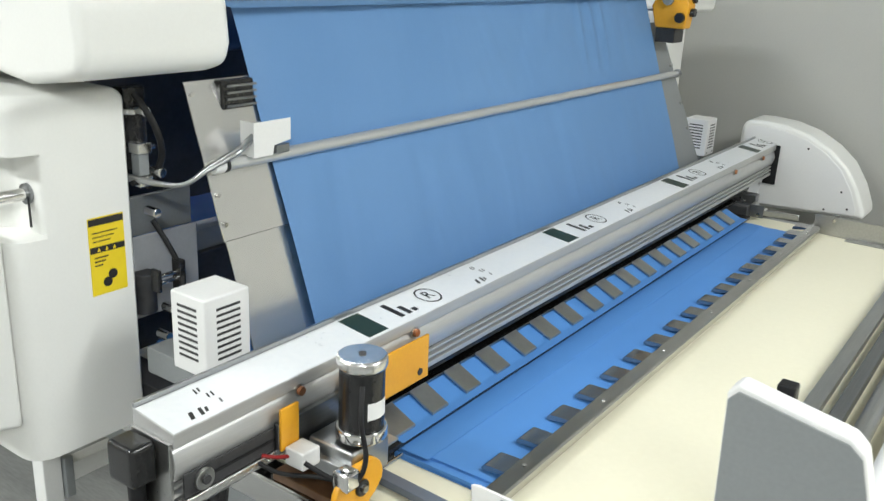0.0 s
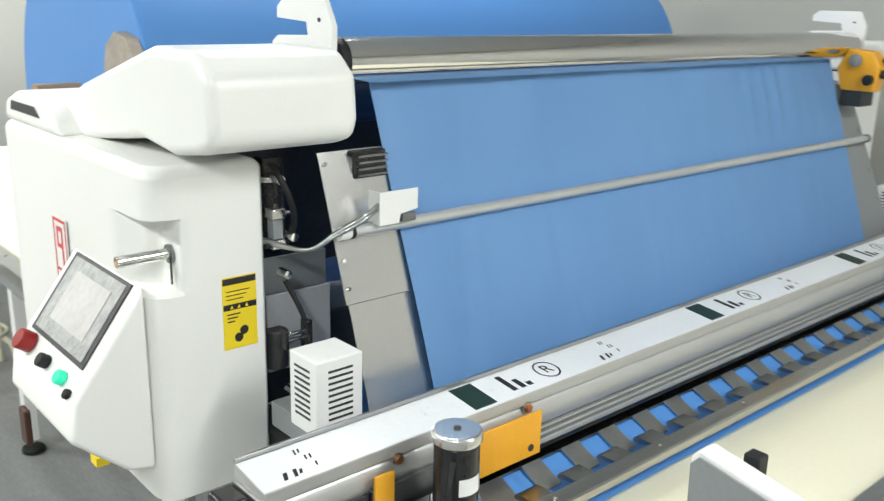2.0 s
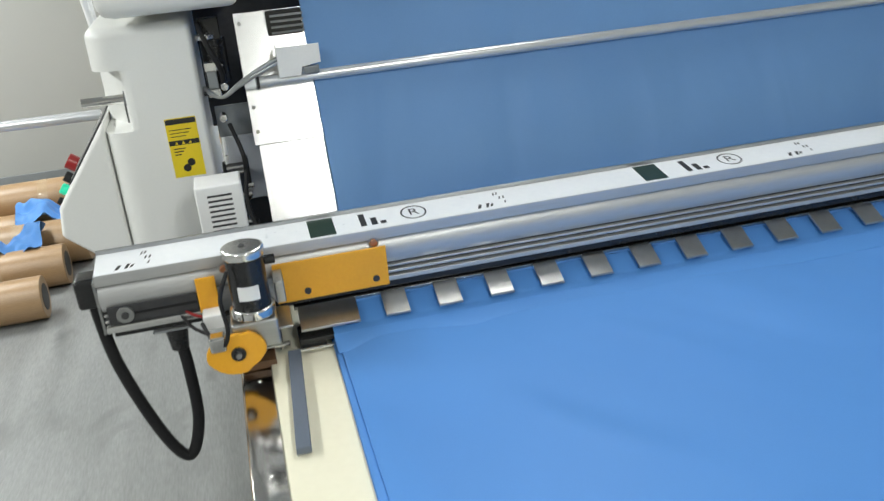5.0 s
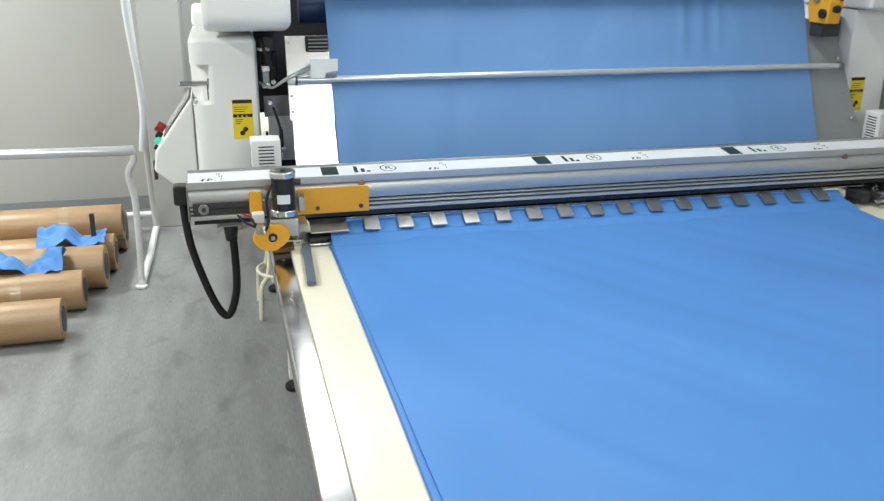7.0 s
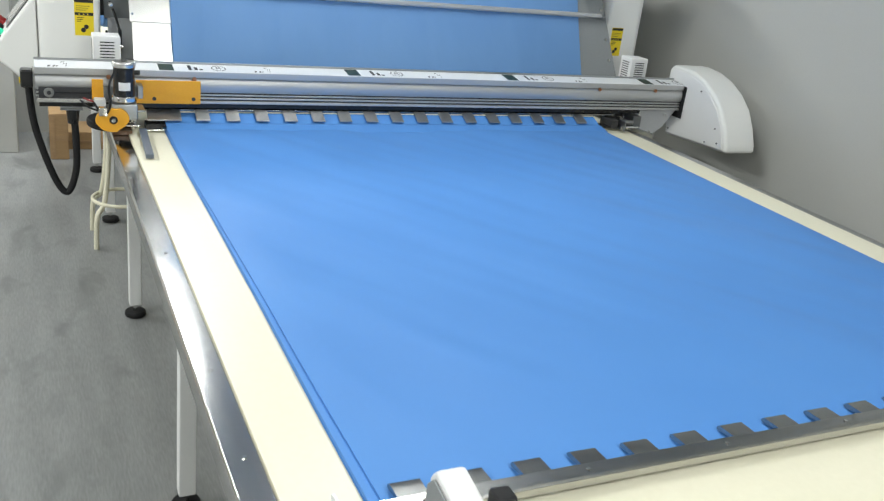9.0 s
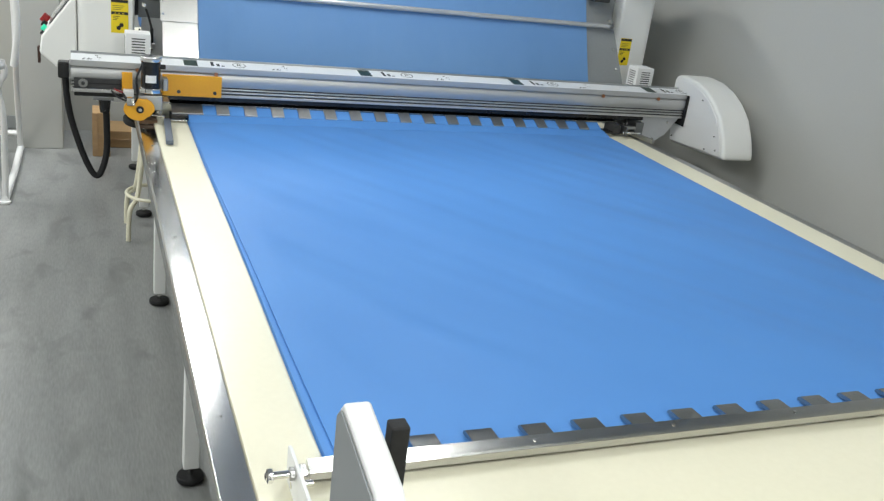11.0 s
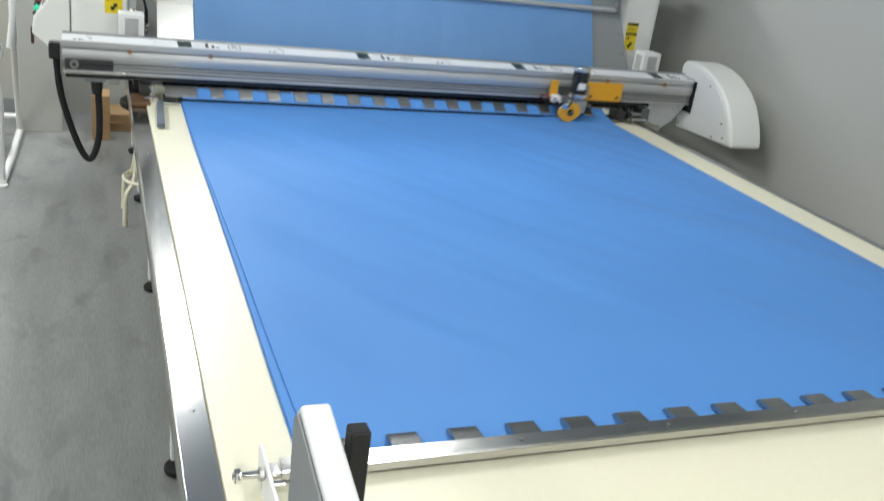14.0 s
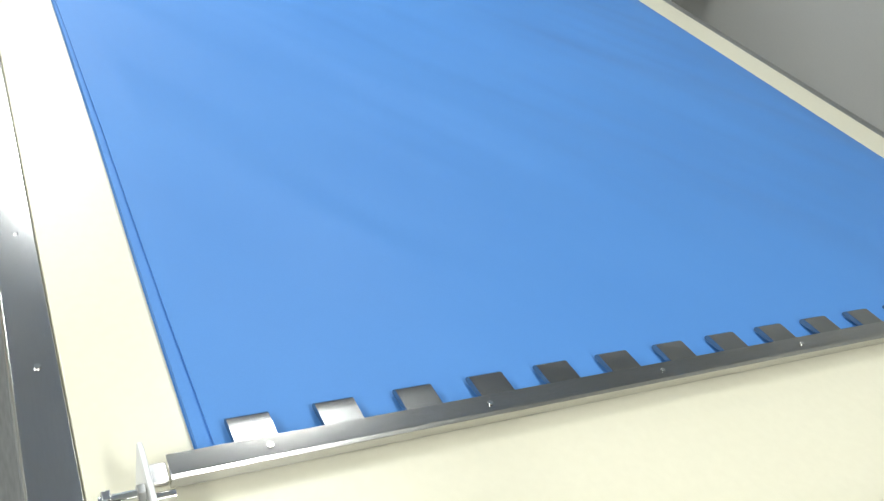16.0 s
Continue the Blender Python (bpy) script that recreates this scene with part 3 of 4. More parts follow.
def vent_box(x0, x1, y0, y1, z0, z1):
    v = part("vent_box", box(x0, x1, y0, y1, z0, z1, 0.004, 2), M_WHITE2, machine, "white louvred drive cover")
    n = 9
    for k in range(n):
        z = z0 + 0.028 + (z1 - z0 - 0.052) * k / (n - 1)
        part("slot", box(x0 + 0.024, x1 - 0.022, y0 - 0.0008, y0 + 0.002, z, z + 0.0042), M_DARK, v)
        part("slot", box(x0 - 0.0008, x0 + 0.002, y0 + 0.020, y1 - 0.018, z, z + 0.0042), M_DARK, v)
    part("bracket", box(x0 + 0.02, x1 - 0.02, y0 + 0.02, y1 + 0.10, z0 - 0.05, z0 - 0.001, 0.002), M_GREYP, v)
    for sx in (x0 + 0.02, x1 - 0.02):
        part("screw", cyl((sx, y0 - 0.001, z0 + 0.012), "y", 0.003, 0.003, 8), M_STEEL, v)
    return v


vent_box(0.078, 0.174, 0.156, 0.241, 1.015, 1.155)
vent_box(2.500, 2.597, 0.20, 0.29, 1.012, 1.150)

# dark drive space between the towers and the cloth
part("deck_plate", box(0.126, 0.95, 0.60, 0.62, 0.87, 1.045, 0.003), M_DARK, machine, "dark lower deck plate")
part("drive_drum", cyl((1.27, 0.50, 1.545), "x", 0.052, 1.98, 36, 0.003), M_NAVY, machine, "dark navy rubber drum")
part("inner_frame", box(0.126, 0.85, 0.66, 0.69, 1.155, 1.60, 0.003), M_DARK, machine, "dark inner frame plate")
part("inner_frame", box(2.375, 2.458, 0.46, 0.49, 0.92, 1.50, 0.003), M_GREYP, machine, "dark inner frame plate")
part("drive_motor", cyl((0.165, 0.44, 1.36), "z", 0.028, 0.10, 20, 0.004), M_BLACKM, machine)
part("drive_motor", cyl((0.165, 0.43, 1.075), "z", 0.022, 0.08, 20, 0.004), M_DARK, machine)
part("drive_plate", box(0.142, 0.30, 0.455, 0.465, 1.176, 1.250, 0.002), M_GREYP, machine, "dark grey mounting plate")
part("drive_plate", box(0.153, 0.30, 0.440, 0.446, 1.020, 1.180, 0.004), M_LGREY, machine, "light grey cover plate")
air = part("air_cylinder", box(0.141, 0.162, 0.388, 0.410, 1.306, 1.344, 0.002), M_GREYP, machine, "grey air cylinder with bright end blocks")
for za, zb in ((1.345, 1.364), (1.287, 1.305)):
    part("end_block", box(0.138, 0.166, 0.384, 0.412, za, zb, 0.002), M_STAIN, air)
part("air_fitting", cyl((0.172, 0.395, 1.353), "x", 0.004, 0.014, 10), M_CHROME, air)
part("air_fitting", cyl((0.133, 0.392, 1.296), "x", 0.005, 0.012, 10), M_BLACK, air)
part("motor_flange", cyl((0.150, 0.415, 1.417), "z", 0.022, 0.010, 24, 0.002), M_STAIN, machine)
for zz in (1.115, 1.127):
    part("guide_rod", cyl((0.166, 0.360, zz), "x", 0.0045, 0.046, 12), M_CHROME, machine)
part("rod_clamp", box(0.184, 0.197, 0.348, 0.372, 1.090, 1.150, 0.002), M_BLACKM, machine)
part("rod_clamp", box(0.138, 0.146, 0.350, 0.372, 1.100, 1.142, 0.002), M_BLACKM, machine)
for xx, yy, zz in ((0.184, 0.340, 1.066), (0.178, 0.320, 1.006), (0.190, 0.345, 1.085)):
    part("fitting", cyl((xx, yy, zz), "x", 0.0065, 0.022, 12, 0.001), M_CHROME, machine)
part("drive_plate", box(0.14, 0.185, 0.42, 0.45, 1.40, 1.455, 0.003), M_BLACKM, machine)
for k, (zz, xx) in enumerate(((1.42, 0.15), (1.31, 0.175), (1.24, 0.16), (1.05, 0.185), (1.0, 0.17))):
    part("fitting", cyl((xx, 0.385, zz), "y", 0.009, 0.03, 12, 0.002), M_CHROME, machine)
part("hose", tube([(0.14, 0.39, 1.45), (0.155, 0.36, 1.40), (0.175, 0.37, 1.34), (0.165, 0.40, 1.28)], 0.006, 8, None, 6), M_BLACK, machine)
part("hose", tube([(0.17, 0.40, 1.22), (0.19, 0.36, 1.14), (0.18, 0.33, 1.06), (0.19, 0.30, 1.0)], 0.005, 8, None, 6), M_BLACK, machine)
part("carriage_frame", box(0.13, 0.20, 0.10, 0.95, 0.875, 0.91, 0.004), M_DARK, machine)
part("carriage_frame", box(2.37, 2.455, 0.10, 0.95, 0.875, 0.91, 0.004), M_DARK, machine)
part("cross_member", box(0.205, 2.37, 0.62, 0.68, 1.00, 1.09, 0.004), M_GREYP, machine)


def slope_y(z):
    return 0.306 + 0.345 * (z - 1.327)


# side guide panels beside the hanging cloth
def guide_panel(x0, x1, z0, z1, off, material, label):
    def f(u, v):
        z = z0 + (z1 - z0) * v
        return (x0 + (x1 - x0) * u, slope_y(z) + off, z)
    return part("guide_panel", sheet(f, 2, 2, (0, 0.003, 0)), material, machine, label)


guide_panel(0.218, 0.42, 1.197, 1.465, 0.004, M_STAIN, "bright stainless guide panel")
guide_panel(0.226, 0.43, 1.000, 1.194, 0.010, M_STAIN, "bright stainless guide panel")
flare = sheet(lambda u, v: (2.16 + (0.185 + 0.105 * (1 - v)) * u, slope_y(1.005 + 0.495 * v) + 0.008, 1.005 + 0.495 * v), 2, 4, (0, 0.003, 0))
part("guide_panel", flare, M_GREYP, machine, "grey sheet-metal guide panel")
for xx, zz in ((2.352, 1.352), (2.378, 1.221), (2.395, 1.13)):
    part("screw", cyl((xx, slope_y(zz) + 0.004, zz), "y", 0.006, 0.012, 10, 0.001), M_CHROME, machine)
for zz in (1.225, 1.275, 1.445):
    part("screw", cyl((0.228, slope_y(zz) + 0.001, zz), "y", 0.004, 0.004, 10), M_CHROME, machine)
lg2 = part("louvre_block", box(0.285, 0.362, slope_y(1.44) - 0.006, slope_y(1.44) + 0.03, 1.410, 1.464, 0.003), M_BLACKM, machine, "dark slotted sensor block")
for k in range(4):
    part("fin", box(0.294, 0.364, slope_y(1.44) - 0.012, slope_y(1.44) - 0.005, 1.416 + 0.012 * k, 1.420 + 0.012 * k), M_ALUD, lg2)

# round tension rod with its sensor bracket
rod = part("tension_rod", cyl((1.285, 0.290, 1.327), "x", 0.0115, 2.13, 24), M_ROD, machine, "round satin steel tension rod")
part("end_cap", cyl((0.229, 0.290, 1.327), "x", 0.0125, 0.024, 20, 0.002), M_WHITE2, rod)
part("collar", cyl((0.246, 0.290, 1.327), "x", 0.0135, 0.006, 20), M_BLACK, rod)
part("end_cap", cyl((2.35, 0.290, 1.327), "x", 0.014, 0.02, 20, 0.002), M_ALUD, rod)
brk = part("sensor_bracket", prism([(0.292, 1.398), (0.383, 1.398), (0.383, 1.358), (0.342, 1.352), (0.338, 1.335), (0.292, 1.335)], "y", 0.2655, 0.2685, 0.0008), M_WHITE2, machine, "thin white sensor bracket")
part("bracket_return", box(0.292, 0.2945, 0.2685, 0.300, 1.336, 1.398), M_WHITE2, brk)
part("sensor", box(0.345, 0.378, 0.263, 0.277, 1.336, 1.352, 0.002), M_ALUD, brk)
for k in range(2):
    part("air_hose", tube([(0.13, 0.41, 1.30 + 0.006 * k), (0.165, 0.315, 1.300), (0.205, 0.285, 1.325 + 0.005 * k), (0.25, 0.262, 1.352 + 0.007 * k), (0.295, 0.272, 1.368 + 0.008 * k)], 0.0042, 8, None, 8), M_ALU, machine, "grey air hose")

# polished feed roller at the top, with white hook plates and yellow side bracket
roller = part("feed_roller", cyl((1.29, 0.375, 1.627), "x", 0.043, 2.02, 48), M_CHROME, machine, "polished chrome feed roller")
part("roller_end", cyl((0.272, 0.375, 1.627), "x", 0.040, 0.016, 32), M_BLACK, roller)
part("roller_end", cyl((2.308, 0.375, 1.627), "x", 0.030, 0.016, 32), M_BLACK, roller)
for x in (0.245, 2.335):
    hk = [(0.34, 1.585), (0.335, 1.69), (0.36, 1.735), (0.50, 1.735), (0.52, 1.72), (0.52, 1.70), (0.42, 1.695), (0.415, 1.672), (0.52, 1.668), (0.54, 1.655), (0.54, 1.62), (0.42, 1.585)]
    h = part("hook_plate", prism(hk, "x", x - 0.006, x + 0.006, 0.002), M_WHITE2, machine, "white hooked roller plate")
    for y, z in ((0.375, 1.70), (0.46, 1.645), (0.51, 1.645)):
        part("bolt", cyl((x, y, z), "x", 0.004, 0.016, 8), M_DARK, h)
yb = part("roller_bracket", prism([(0.235, 1.49), (0.225, 1.57), (0.25, 1.615), (0.33, 1.62), (0.36, 1.56), (0.34, 1.49)], "x", 2.215, 2.275, 0.006, 3), M_YEL, machine, "orange-yellow roller bracket")
part("hub", cyl((2.21, 0.252, 1.527), "x", 0.017, 0.02, 20, 0.002), M_BLACKM, yb)
part("knob", cyl((2.245, 0.222, 1.545), "y", 0.014, 0.02, 20, 0.002), M_BLACKM, yb)
part("knob", cyl((2.262, 0.226, 1.585), "y", 0.010, 0.016, 20, 0.002), M_BLACKM, yb)
part("hub", cyl((2.21, 0.30, 1.585), "x", 0.020, 0.012, 20, 0.002), M_GREYP, yb)
part("mount", box(2.225, 2.31, 0.27, 0.34, 1.44, 1.50, 0.004), M_DARK, machine)

# ---- the cutting beam ----
BX0, BX1 = -0.122, 2.665
beam_arc = [(0.030 - 0.046 * math.cos(radians(a)), 1.018 + 0.046 * math.sin(radians(a))) for a in range(30, -37, -6)]
beam_prof = [(-0.016, 1.069), (-0.015, 1.047), (-0.004, 1.045)] + beam_arc + [(0.006, 0.990), (0.006, 0.986), (-0.009, 0.985), (-0.009, 0.980), (0.006, 0.979), (0.006, 0.974), (-0.010, 0.973), (-0.010, 0.967), (0.006, 0.966), (0.006, 0.961), (-0.010, 0.960), (-0.010, 0.950), (0.072, 0.950), (0.072, 1.080)]
beam = part("beam", prism(beam_prof, "x", BX0, BX1, 0.0012), M_BEAM, machine, "grooved aluminium cutting beam")
for za, zb in ((0.9612, 0.9658), (0.9742, 0.9788), (0.9852, 0.9898)):
    part("slot", box(BX0 + 0.003, BX1 - 0.003, -0.001, 0.0065, za, zb), M_DARK, beam, "dark beam slot")
film = part("top_film", prism([(-0.0155, 1.0695), (-0.0155, 1.0705), (0.066, 1.0805), (0.066, 1.0795)], "x", BX0 + 0.001, BX1 - 0.001), M_FILM, beam, "white printed protective film")
part("back_lip", box(BX0, BX1, 0.067, 0.073, 1.0802, 1.088, 0.001), M_ALU, beam)
part("end_plate", box(BX1 + 0.0005, BX1 + 0.006, -0.030, 0.07, 0.915, 1.066, 0.001), M_BLACK, beam, "black end plate")
part("end_plate", box(BX0 - 0.006, BX0 - 0.0005, -0.012, 0.07, 0.945, 1.055, 0.001), M_STEEL, beam)
# rail coloured black to paint the shaded gap between beam and comb
part("lower_rail", box(BX0 + 0.01, 2.45, 0.002, 0.056, 0.930, 0.9495, 0.002), M_BLACKM, beam, "lower rail in black for the shaded gap under the beam")
part("blade_channel", box(0.17, 2.43, 0.050, 0.070, 0.9050, 0.9295, 0.002), M_ALUD, beam)


def film_z(y):
    return 1.0705 + (y + 0.0155) * 0.01 / 0.0815


def quad(pts, t, material, parent, name):
    b = bmesh.new()
    lo, hi = [b.verts.new((x, y, film_z(y) + 0.0001)) for x, y in pts], [b.verts.new((x, y, film_z(y) + t)) for x, y in pts]
    b.faces.new(lo)
    b.faces.new(hi)
    for i in range(len(pts)):
        j = (i + 1) % len(pts)
        b.faces.new((lo[i], lo[j], hi[j], hi[i]))
    return part(name, b, material, parent)


def ring(cx, cy, r, w, material, parent, n=28):
    b = bmesh.new()
    v = [[b.verts.new((cx + q * math.cos(k * math.tau / n) * 1.0, cy + q * math.sin(k * math.tau / n) * 1.05, film_z(cy + q * math.sin(k * math.tau / n) * 1.05) + 0.0004)) for k in range(n)] for q in (r, r - w)]
    for k in range(n):
        b.faces.new((v[0][k], v[0][(k + 1) % n], v[1][(k + 1) % n], v[1][k]))
    return part("printed_ring", b, material, parent)


def letter(txt, size, m, material, parent):
    cu = bpy.data.curves.new("print", "FONT")
    cu.body, cu.size, cu.align_x, cu.align_y = txt, size, "CENTER", "CENTER"
    tmp = bpy.data.objects.new("tmp", cu)
    me = bpy.data.meshes.new_from_object(tmp)
    bpy.data.objects.remove(tmp)
    me.materials.clear()
    me.materials.append(material)
    ob = new("printed_letter", me)
    ob.parent, ob.matrix_basis = parent, m
    return ob


for k in range(-1, 4):
    g = 0.315 + 0.7165 * k
    if g > 0:
        quad([(g - 0.026, -0.010), (g + 0.026, -0.010), (g + 0.026, 0.062), (g - 0.026, 0.062)], 0.0004, M_GREENP, film, "green_print")
    if 0 < g < 2.5:
        for i, (a, h) in enumerate(((0.078, 0.052), (0.100, 0.030), (0.118, 0.012))):
            quad([(g + a, 0.002), (g + a + 0.012, 0.002), (g + a + 0.012, 0.002 + h), (g + a, 0.002 + h)], 0.0004, M_INK, film, "black_print")
        ring(g + 0.190, 0.027, 0.027, 0.0036, M_INK, film)
        letter("R", 0.038, pose(g + 0.190, 0.027, film_z(0.027) + 0.0008, 7, 0, 0), M_INK, film)
    marks = ((0.318, -0.006, 0.007, 0.016), (0.336, -0.006, 0.006, 0.017), (0.346, -0.003, 0.005, 0.010), (0.364, 0.040, 0.003, 0.012), (0.371, 0.042, 0.003, 0.010), (0.372, 0.022, 0.003, 0.011), (0.380, 0.022, 0.003, 0.011), (0.378, 0.002, 0.003, 0.010))
    for a, b0, w, h in marks:
        if BX0 + 0.01 < g + a < BX1 - 0.05:
            quad([(g + a, b0), (g + a + w, b0), (g + a + w * 1.9, b0 + h), (g + a + w * 0.9, b0 + h)], 0.0004, M_INK, film, "black_print")

# white quadrant end guard of the beam
gp = [(0.075, 0.815), (0.13, 1.06), (0.128, 1.125), (0.105, 1.147), (0.05, 1.150), (-0.04, 1.143), (-0.13, 1.118), (-0.21, 1.075), (-0.275, 1.02), (-0.325, 0.945), (-0.355, 0.875), (-0.362, 0.838)]
guard = part("end_guard", prism(gp, "x", 2.677, 2.852, 0.022, 4), M_WHITE, machine, "white quadrant-shaped end guard")
gi = [(0.03 + (y - 0.03) * 0.90 - 0.008, 0.95 + (z - 0.95) * 0.89) for y, z in gp]
gf = part("inner_cover", prism(gi, "x", 2.673, 2.6765, 0.001), M_WHITE2, guard, "white flat cover")
for y, z in ((-0.13, 1.07), (-0.27, 0.93), (-0.30, 0.87), (-0.22, 0.855), (0.05, 0.85)):
    part("screw", cyl((2.672, y, z), "x", 0.004, 0.003, 8), M_DARK, guard)

# comb presser under the beam
def flat_tooth_mesh(w, length):
    """A flat steel finger, rising a little towards its root."""
    return prism([(0, 0), (-0.008, 0.0030), (-length, 0.0260), (-length, 0.0310), (-0.008, 0.0085), (-0.001, 0.0058), (0, 0.0045)], "x", 0, w, 0.0006, 1)


comb = part("comb_bar", prism([(-0.007, 0.9130), (-0.007, 0.9195), (0.048, 0.9235), (0.048, 0.9185)], "x", 0.235, 2.300, 0.0008), M_TOOTH, machine, "steel comb presser bar")
b = flat_tooth_mesh(0.119, 0.056)
bmesh.ops.rotate(b, cent=(0, 0, 0), matrix=Matrix.Rotation(math.pi, 3, "Z"), verts=b.verts)
part("wide_tooth", b, M_TOOTH2, comb, "", (0.360, -0.062, 0.8888))
b = flat_tooth_mesh(0.050, 0.056)
bmesh.ops.rotate(b, cent=(0, 0, 0), matrix=Matrix.Rotation(math.pi, 3, "Z"), verts=b.verts)
first = part("tooth", b, M_TOOTH2, comb, "", (0.463, -0.062, 0.8888))
for k in range(1, 16):
    o = new("tooth", first.data)
    o.parent, o.location = comb, (0.463 + 0.1106 * k, -0.062, 0.8888)
part("lower_jaw", box(0.234, 2.245, -0.0755, -0.012, 0.8772, 0.8872, 0.0012), M_BLACKM, machine, "black lower clamping jaw")
part("stop_block", box(0.234, 0.286, -0.074, -0.012, 0.8625, 0.8770, 0.001), M_BLACKM, machine, "black pressing block")
part("thin_rod", cyl((0.262, -0.082, 0.8685), "x", 0.004, 0.075, 12), M_CHROME, machine)

# clamps at both ends of the comb
part("grey_plate", prism([(0.191, -0.42), (0.216, -0.42), (0.2325, -0.09), (0.2075, -0.09)], "z", 0.8640, 0.8785, 0.002), M_BLUEG, machine, "blue-grey side plate")
cl = part("end_clamp", box(0.150, 0.195, 0.01, 0.09, 0.872, 0.915, 0.003), M_DARK, machine, "dark clamp with chrome bolts")
part("spacer_block", box(0.118, 0.184, -0.10, 0.05, 0.8545, 0.871, 0.002), M_RUST, cl, "brown varnished spacer block")
for yy, zz, ax in ((-0.02, 0.89, "y"), (0.03, 0.905, "y"), (-0.06, 0.878, "x")):
    part("bolt", cyl((0.19, yy, zz), ax, 0.006, 0.05, 12, 0.001), M_CHROME, cl)
part("clamp_rod", cyl((0.198, -0.06, 0.90), "z", 0.004, 0.06, 10), M_CHROME, cl)
clr = part("end_clamp", box(2.30, 2.38, -0.01, 0.06, 0.874, 0.905, 0.003), M_DARK, machine, "dark clamp with chrome bolts")
part("clamp_arm", prism([(2.352, 0.03), (2.366, 0.03), (2.398, -0.20), (2.384, -0.20)], "z", 0.866, 0.886, 0.002), M_STEEL, clr)
part("clamp_block", box(2.262, 2.298, -0.055, 0.04, 0.870, 0.912, 0.003), M_DARK, clr)
part("clamp_block", box(2.385, 2.43, -0.045, 0.045, 0.868, 0.928, 0.003), M_ALUD, clr)
part("spring", cyl((2.345, -0.055, 0.902), "x", 0.010, 0.06, 14, 0.002), M_STEEL, clr)
part("hinge_pin", cyl((2.34, -0.085, 0.885), "x", 0.006, 0.10, 12), M_CHROME, clr)
part("hook_plate", box(2.302, 2.308, -0.10, 0.0, 0.872, 0.915, 0.001), M_ALUD, clr)
for xx, yy in ((2.33, -0.02), (2.36, 0.0), (2.40, -0.03)):
    part("bolt", cyl((xx, yy, 0.905), "z", 0.006, 0.03, 10, 0.001), M_CHROME, clr)
part("gusset", prism([(2.41, 0.90), (2.45, 0.855), (2.53, 0.815), (2.60, 0.86), (2.665, 0.948), (2.41, 0.948)], "y", 0.012, 0.020, 0.002), M_LGREY, machine, "light grey gusset plate")
for gx, gz in ((2.45, 0.925), (2.60, 0.925), (2.53, 0.84)):
    part("bolt", cyl((gx, 0.009, gz), "y", 0.006, 0.008, 10, 0.001), M_CHROME, machine)

# cable loop hanging from the beam end
cable = part("drag_cable", tube([(-0.145, 0.045, 1.045), (-0.143, 0.045, 0.99), (-0.128, 0.05, 0.84), (-0.075, 0.05, 0.66), (-0.032, 0.05, 0.598), (0.0, 0.05, 0.68), (0.004, 0.05, 0.80), (-0.002, 0.05, 0.91)], 0.0125, 12, None, 10), M_BLACK, machine, "thick black drag cable")
part("cable_boot", box(-0.168, -0.126, 0.015, 0.072, 0.99, 1.052, 0.008, 3), M_BLACKM, cable)
part("cable_plug", cyl((-0.003, 0.05, 0.885), "z", 0.018, 0.055, 12, 0.003, None, 0.024), M_BLACKM, cable)
part("plug_plate", box(-0.045, 0.03, 0.02, 0.08, 0.912, 0.917, 0.001), M_GREYP, cable)
part("open_channel", box(BX0 + 0.010, 0.056, -0.0205, -0.0165, 0.966, 1.004, 0.001), M_DARK, beam, "dark open end of the belt channel")
part("channel_lip", box(BX0 + 0.002, 0.10, -0.024, -0.0105, 0.9505, 0.9650, 0.002), M_STAIN, beam, "bright lower lip of the channel")
part("belt", box(BX0 + 0.05, 0.055, -0.0225, -0.0206, 0.9835, 0.9875), M_BLACK, beam)
pul = part("pulley", cyl((-0.080, -0.0235, 0.9855), "y", 0.0165, 0.006, 24, 0.001), M_STEEL, beam)
part("axle", cyl((-0.080, -0.028, 0.9855), "y", 0.007, 0.006, 14, 0.001), M_DARK, pul)

# ---- cutting head, sliding along the beam ----
head = part("cutting_head", box(0.205, 0.431, -0.034, -0.0285, 0.954, 1.038, 0.0015), M_YEL, machine, "orange-yellow cutting head carriage plate")
part("tab", box(0.058, 0.096, -0.034, -0.0285, 0.966, 1.037, 0.0015), M_YEL, head, "orange-yellow tab")
part("spacer", box(0.058, 0.425, -0.028, -0.017, 0.958, 1.010, 0.002), M_ALUD, head)
for x in (0.247, 0.385):
    part("hole", cyl((x + 0.02, -0.0345, 0.972), "y", 0.007, 0.002, 16), M_DARK, head)
for x in (0.41, 0.115, 2.19, 2.50):
    bolt = part("bolt", cyl((x, -0.0195, 1.043), "y", 0.0075, 0.008, 12, 0.001), M_BRASS, beam, "copper-coloured bolt")
    part("washer", cyl((x, -0.0165, 1.043), "y", 0.0105, 0.002, 16), M_STEEL, bolt)
MX, MY = 0.158, -0.106
part("motor", cyl((MX, MY, 1.045), "z", 0.0355, 0.105, 36, 0.003), M_BLACKM, head, "black cylindrical motor")
part("motor_cap", cyl((MX, MY, 1.108), "z", 0.0395, 0.020, 36, 0.005), M_STAIN, head, "bare aluminium motor cap")
part("cap_screw", cyl((MX, MY, 1.1185), "z", 0.006, 0.003, 12), M_DARK, head)
lab = [(MX + q * math.cos(radians(a)), MY + q * math.sin(radians(a))) for q, ra in ((0.0357, range(235, 300, 8)), (0.0363, range(299, 234, -8))) for a in ra]
part("motor_label", prism(lab, "z", 1.022, 1.050), M_WHITE2, head, "white motor label")
part("motor_flange", cyl((MX, MY, 0.990), "z", 0.041, 0.020, 36, 0.004), M_CHROME, head, "polished flange")
